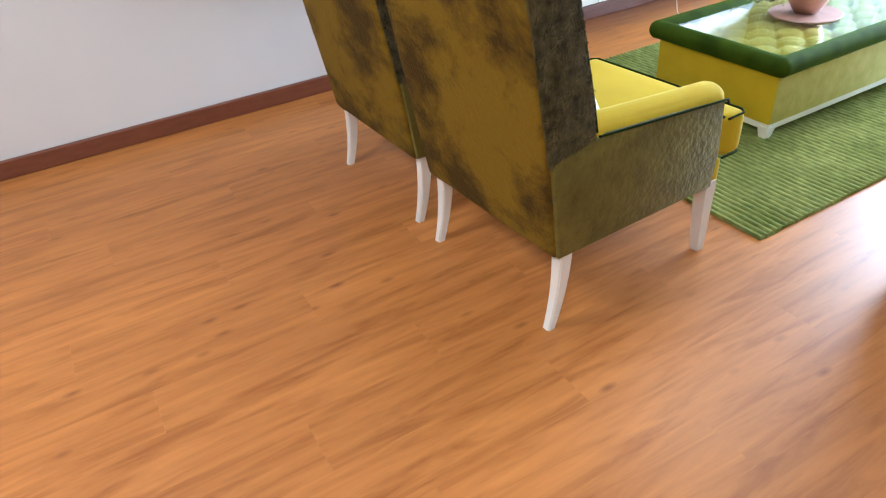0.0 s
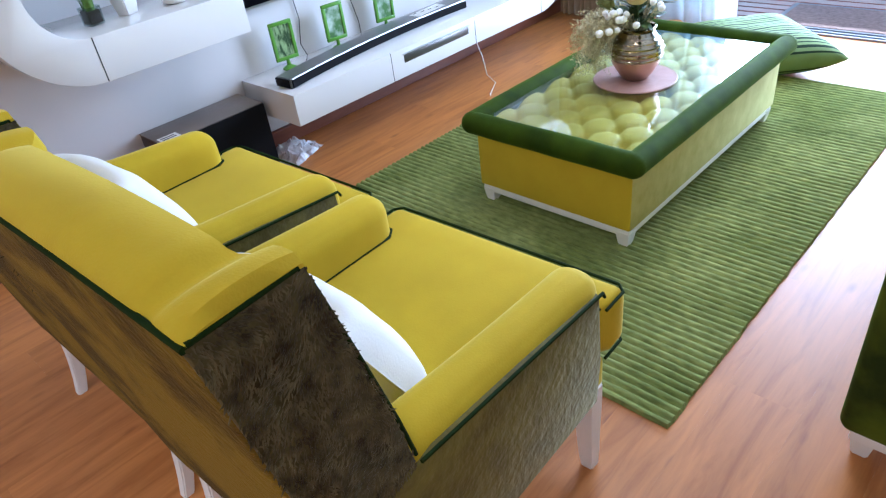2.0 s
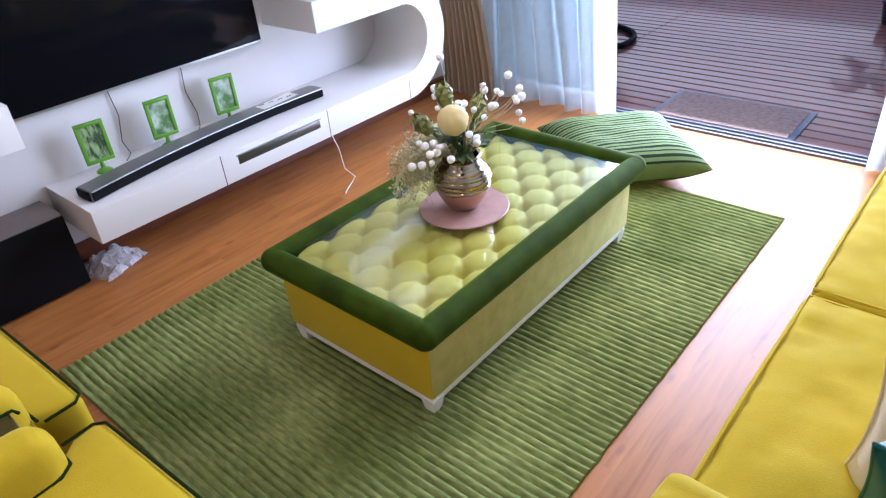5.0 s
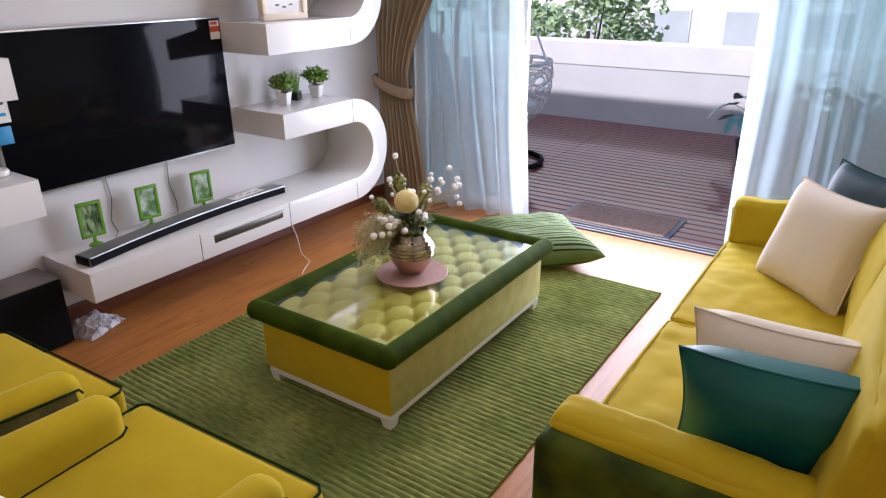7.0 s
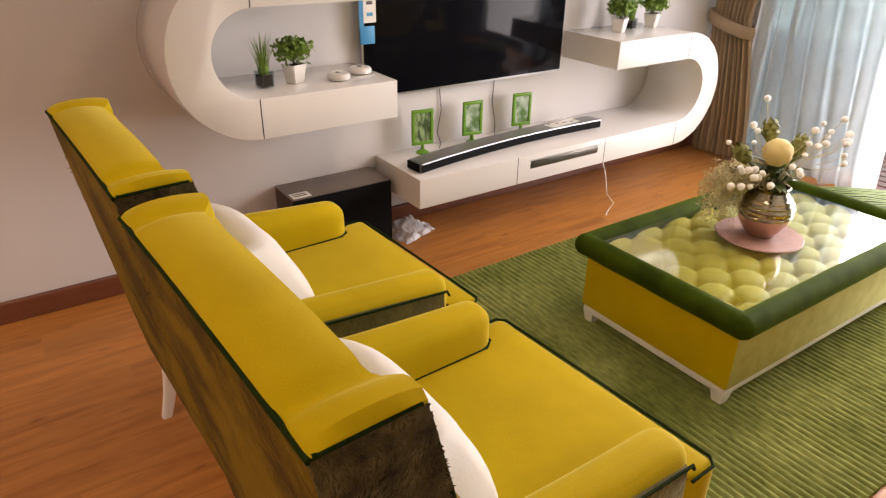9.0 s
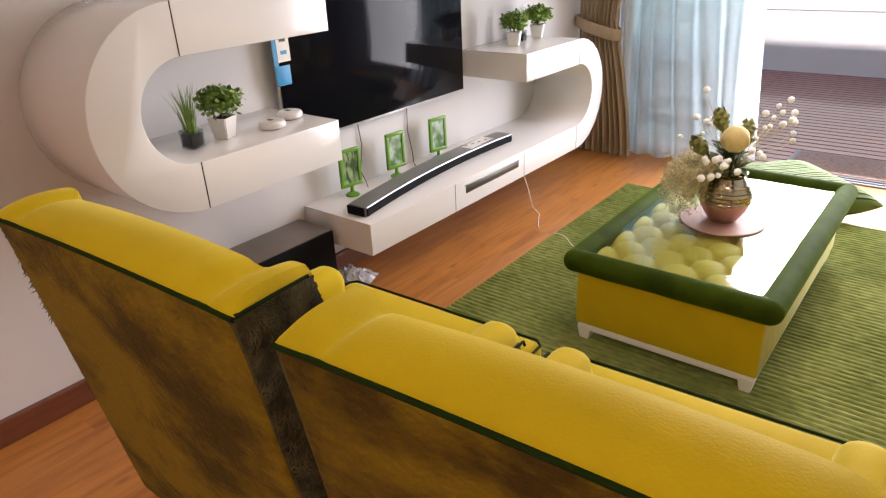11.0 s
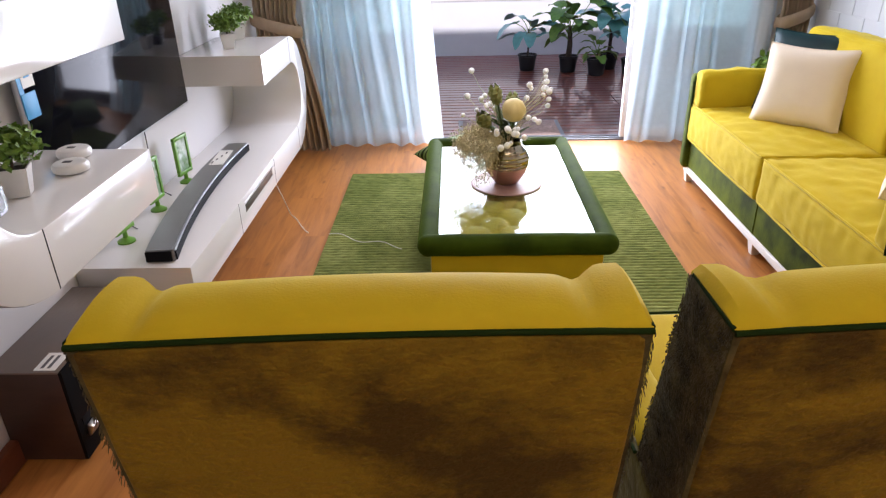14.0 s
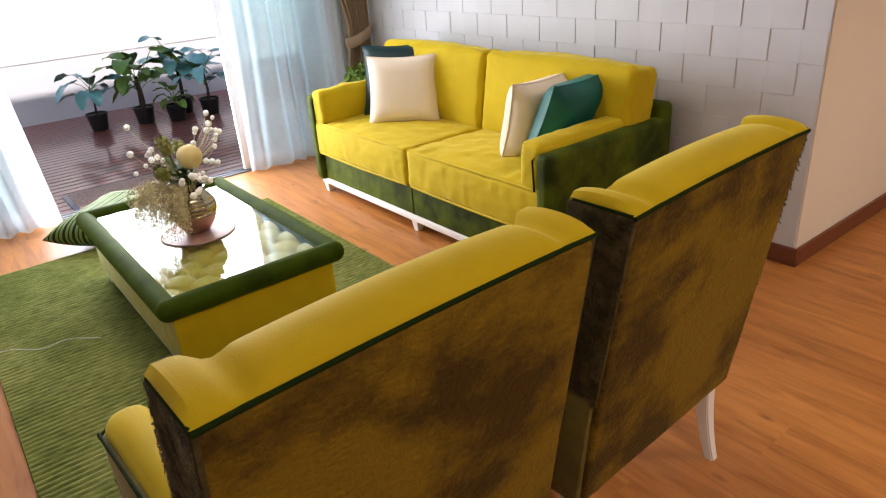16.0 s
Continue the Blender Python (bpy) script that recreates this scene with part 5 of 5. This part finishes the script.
# ---- panel wall behind the sofa ----
PS = 0.139
panel_wall = tagged(thing("wall_panelling", "", "", pose(0, 0, 0)), kind="structure")
part("backing", slab(SX - 0.004, SX + 0.003, CY, DY - 0.004, 0.093, H - 0.002), PANELWALL, panel_wall, "", False)
tile_mesh = None
for i in range(26):
    for j in range(18):
        if (i + j) % 2:
            continue
        y0, z0 = CY - 0.03 + i * PS, 0.102 + j * PS
        y1, z1 = min(y0 + PS, DY - 0.005), min(z0 + PS, H - 0.003)
        y0 = max(y0, CY + 0.001)
        if y1 - y0 < 0.03:
            continue
        full = abs((y1 - y0) - PS) < 1e-4 and abs((z1 - z0) - PS) < 1e-4
        if full and tile_mesh:
            t = new("panel", tile_mesh)
            t.parent = panel_wall
        else:
            t = part("panel", slab(-0.0075, -0.004, 0, y1 - y0, 0, z1 - z0, 0.0012, 1), PANELWALL, panel_wall, "", False)
            if full:
                tile_mesh = t.data
        t.location = (SX, y0, z0)

# ---- balcony things ----
dm = thing("doormat", "brown patterned doormat with grey border on the deck", "doormat", pose(2.065, 2.86, -0.012))
part("border", slab(-0.41, 0.41, -0.245, 0.245, 0.0, 0.010, 0.004), IRON, dm, "grey rubber border")
part("fibre_mat", slab(-0.375, 0.375, -0.21, 0.21, 0.010, 0.016, 0.003), MATFIBRE, dm, "brown fibre pile")


def big_leaf(length, width):
    bm = bmesh.new()
    n = 8
    prev = None
    for k in range(n + 1):
        f = k / n
        w = width / 2 * (math.sin(math.pi * (0.12 + 0.86 * f)) ** 0.7)
        z = 0.05 * length * math.sin(3 * f) - 0.45 * length * f * f
        row = [bm.verts.new((u * w, length * f - abs(u) * 0.12 * length * (1 - f), z + abs(u) * w * 0.25 + 0.006 * math.sin(f * 20) * abs(u))) for u in (-1, -0.5, 0, 0.5, 1)]
        if prev:
            for i in range(4):
                bm.faces.new((prev[i], prev[i + 1], row[i + 1], row[i]))
        prev = row
    return bm


big_leaf_mesh = None


def foliage_plant(x, y, height, count, size, seed, label, leafmat, trunk=0.02):
    global big_leaf_mesh
    rng = random.Random(seed)
    ob = thing("potted_plant", label, "plant", pose(x, y, -0.012), "balcony plants")
    part("pot", turned([(0.075, 0), (0.08, 0.01), (0.10, 0.15), (0.108, 0.155), (0.108, 0.17), (0.098, 0.17), (0.094, 0.15)], 24), POT_GAP_BLACK, ob, "black plastic pot")
    part("soil", turned([(0.08, 0.13), (0.092, 0.148), (0.004, 0.152)], 20), SOIL, ob)
    part("trunk", sweep([(0, 0, 0.14), (0.01, 0.005, height * 0.4), (0.0, 0.0, height * 0.66)], trunk, 8, taper=[1.2, 1.0, 0.7]), BARK, ob)
    lm = None
    for k in range(count):
        a = k * 137.5 + rng.uniform(-20, 20)
        z = height * (0.5 + 0.28 * k / count)
        el = rng.uniform(15, 65)
        d = Vector((math.cos(radians(a + 90)), math.sin(radians(a + 90)), math.tan(radians(el)) * 0.8)) * size * rng.uniform(0.35, 0.8)
        root = Vector((0, 0, z * 0.85))
        tip = root + d
        part("stalk", sweep([root, root + d * 0.5 + Vector((0, 0, 0.02)), tip], 0.004, 6), GRASSLEAF, ob)
        if lm is None:
            lf = part("leaf", big_leaf(size, size * 0.62), leafmat, ob)
            lm = lf.data
        else:
            lf = new("leaf", lm)
            lf.parent = ob
        lf.matrix_basis = Matrix.Translation(tip) @ pose(0, 0, 0, 0, 0, a) @ pose(0, 0, 0, rng.uniform(-15, 35), rng.uniform(-15, 15), 0) @ Matrix.Scale(rng.uniform(0.75, 1.15), 4)
    return ob


foliage_plant(2.43, 5.2, 0.66, 9, 0.25, 1, "young plant with bluish leaves in a black pot", BLUELEAF, 0.010)
foliage_plant(2.86, 5.08, 0.72, 18, 0.27, 2, "leafy green plant with a stout trunk in a black pot", GRASSLEAF, 0.028)
foliage_plant(3.13, 4.88, 0.36, 12, 0.15, 3, "low bushy plant in a black pot", GRASSLEAF, 0.010)
foliage_plant(3.32, 5.2, 0.82, 16, 0.29, 4, "tall plant with bluish leaves in a black pot", BLUELEAF, 0.018)
foliage_plant(3.49, 4.88, 0.66, 13, 0.28, 5, "plant with broad bluish leaves in a black pot", BLUELEAF, 0.014)

by = thing("potted_plant", "bushy green plant in a pot behind the sofa arm", "plant", pose(3.72, 1.98, 0))
part("pot", turned([(0.10, 0), (0.11, 0.01), (0.14, 0.30), (0.15, 0.31), (0.13, 0.31), (0.125, 0.27), (0.004, 0.272)], 28), CERAMIC, by, "white ceramic pot")
part("stem", sweep([(0, 0, 0.26), (0, 0, 0.5)], 0.02), BARK, by)
part("foliage", bush(0.17, 0.58, 1500, 0.05, 31, 0.9), GRASSLEAF, by, smooth=False)

# hanging chair
egg = thing("hanging_chair", "white woven egg-shaped hanging chair on the deck", "chair", pose(0.54, 3.85, -0.012))
rng = random.Random(7)
EC, EA, EB = Vector((0, 0, 0.80)), 0.42, 0.48


def on_egg(a, e):
    return EC + Vector((EA * math.cos(e) * math.cos(a), EA * math.cos(e) * math.sin(a), EB * math.sin(e)))


bm = bmesh.new()
for k in range(150):
    a, e = rng.uniform(0, 6.283), rng.uniform(-1.4, 0.25)
    da, de = rng.uniform(-0.22, 0.22), rng.uniform(-0.16, 0.16)
    pts = []
    for i in range(9):
        pts.append(on_egg(a, max(-1.5, min(0.3, e))))
        a += da + 0.06 * math.sin(i + k)
        e += de * math.cos(i * 0.7 + k)
    join(bm, sweep(pts, 0.007, 5))
tagged(part("woven_shell", bm, WICKER, egg, "loosely woven white strands"), kind="stuff")
part("rim", sweep([on_egg(2 * math.pi * k / 32, 0.28) for k in range(32)], 0.016, 8, True), WICKER, egg)
for a in (0.0, 1.57, 3.14, 4.71):
    part("rope", sweep([on_egg(a, 0.28), EC + Vector((0.12 * math.cos(a), 0.12 * math.sin(a), 0.75)), EC + Vector((0, 0, 1.05))], 0.010, 6), WICKER, egg)
part("base_ring", sweep([(0.36 * math.cos(2 * math.pi * k / 40), 0.36 * math.sin(2 * math.pi * k / 40), 0.022) for k in range(40)], 0.022, 8, True), BLACK, egg, "dark floor ring")
part("stand", sweep([(-0.36, 0, 0.02), (-0.54, 0, 0.6), (-0.54, 0, 1.3), (-0.4, 0, 1.85), (-0.15, 0, 2.02), (0, 0, 1.92)], 0.024, 10), BLACK, egg, "dark curved stand")
part("seat_pad", turned([(0.05, 0.40), (0.25, 0.43), (0.33, 0.5), (0.3, 0.56), (0.05, 0.57)], 28), WHITECLOTH, egg)

# ---- beyond the balcony ----
structure("ground", slab(-300, 300, 6.6, 600, -6.2, -6.0), LAWN)
hb = thing("apartment_building", "pale apartment building beyond the balcony", "building", pose(-6.0, 26.0, -6))
part("wall", slab(-45, 50, 0, 8, 0, 16), LEDGE, hb)
part("roof", slab(-45.4, 50.4, -0.4, 8.4, 16.0, 16.5), LEDGE, hb)
for i in range(6):
    for j in range(4):
        w = part("window", slab(-0.75, 0.75, -0.06, 0.0, 0, 1.5, 0.02), FRAME, hb)
        w.location = (-6.6 + i * 2.7, -0.002, 1.6 + j * 3.2)
        part("pane", slab(-0.68, 0.68, -0.075, -0.058, 0.08, 1.42), WINDOWDARK, w)


def tree(x, y, z, height, seed):
    rng = random.Random(seed)
    ob = thing("tree", "leafy green tree beyond the balcony", "tree", pose(x, y, z), "trees")
    part("trunk", sweep([(0, 0, 0), (0.1, 0, height * 0.35), (0, 0.1, height * 0.8)], 0.2, 10, taper=[1, 0.7, 0.3]), BARK, ob)
    tops = []
    for k in range(9):
        a = k * 2.4
        e = Vector((math.cos(a) * rng.uniform(0.8, 2.2), math.sin(a) * rng.uniform(0.8, 2.2), height * rng.uniform(0.55, 1.0)))
        tops.append(e)
        part("limb", sweep([(0, 0, height * 0.4), e * 0.5 + Vector((0, 0, height * 0.2)), e], 0.06, 6, taper=[1, 0.7, 0.3]), BARK, ob)
    bm = bmesh.new()
    for e in tops:
        join(bm, bush(rng.uniform(0.7, 1.2), 0, 260, 0.24, seed + int(e.x * 100), 0.8), Matrix.Translation(e))
    tagged(part("crown", bm, TREELEAF, ob, smooth=False), kind="stuff")


tree(-4.2, 17.0, -6, 7.6, 3)
tree(-8.5, 16.0, -6, 8.2, 5)

# ---- floor planks and deck boards ----
PW = 0.193
mesh_cache = {}


def board(parent, name, lx, ly, lz, x, y, z, material, bev):
    key = (name, round(lx, 4), round(ly, 4))
    if key not in mesh_cache:
        me = bpy.data.meshes.new(name)
        b = slab(0, lx, 0, ly, -lz, 0, bev, 1)
        b.to_mesh(me); b.free()
        me.materials.append(material)
        mesh_cache[key] = me
    ob = new(name, mesh_cache[key])
    ob.location = (x, y, z)
    ob.parent = parent
    return ob


floor = tagged(thing("floor", "", "", pose(0, 0, 0)), kind="structure")
rng = random.Random(4)
x, row = WX, 0
while x < 7.2:
    w = min(PW, 7.2 - x)
    y = -5.2 - (0.0, 0.45, 0.9, 0.2, 0.7)[row % 5] * 1.0
    while y < DY - 0.006:
        y0, y1 = max(y, -5.2), min(y + 1.25, DY - 0.005)
        if y1 - y0 > 0.02 and not (x > SX + 0.05 and y0 > CY):
            board(floor, "plank", w - 0.0001, y1 - y0 - 0.0001, 0.012, x, y0, 0.0, LAMINATE, 0.0)
        y += 1.25
    x += PW
    row += 1
deck = tagged(thing("balcony_deck", "", "", pose(0, 0, 0)), kind="structure")
y = DY + 0.16
while y < BY - 0.02:
    for x0, x1 in ((-2.2, 0.9), (0.9, 3.1), (3.1, 5.2)):
        board(deck, "deck_board", x1 - x0 - 0.003, 0.086, 0.03, x0, y, -0.012, DECK, 0.004)
    y += 0.1
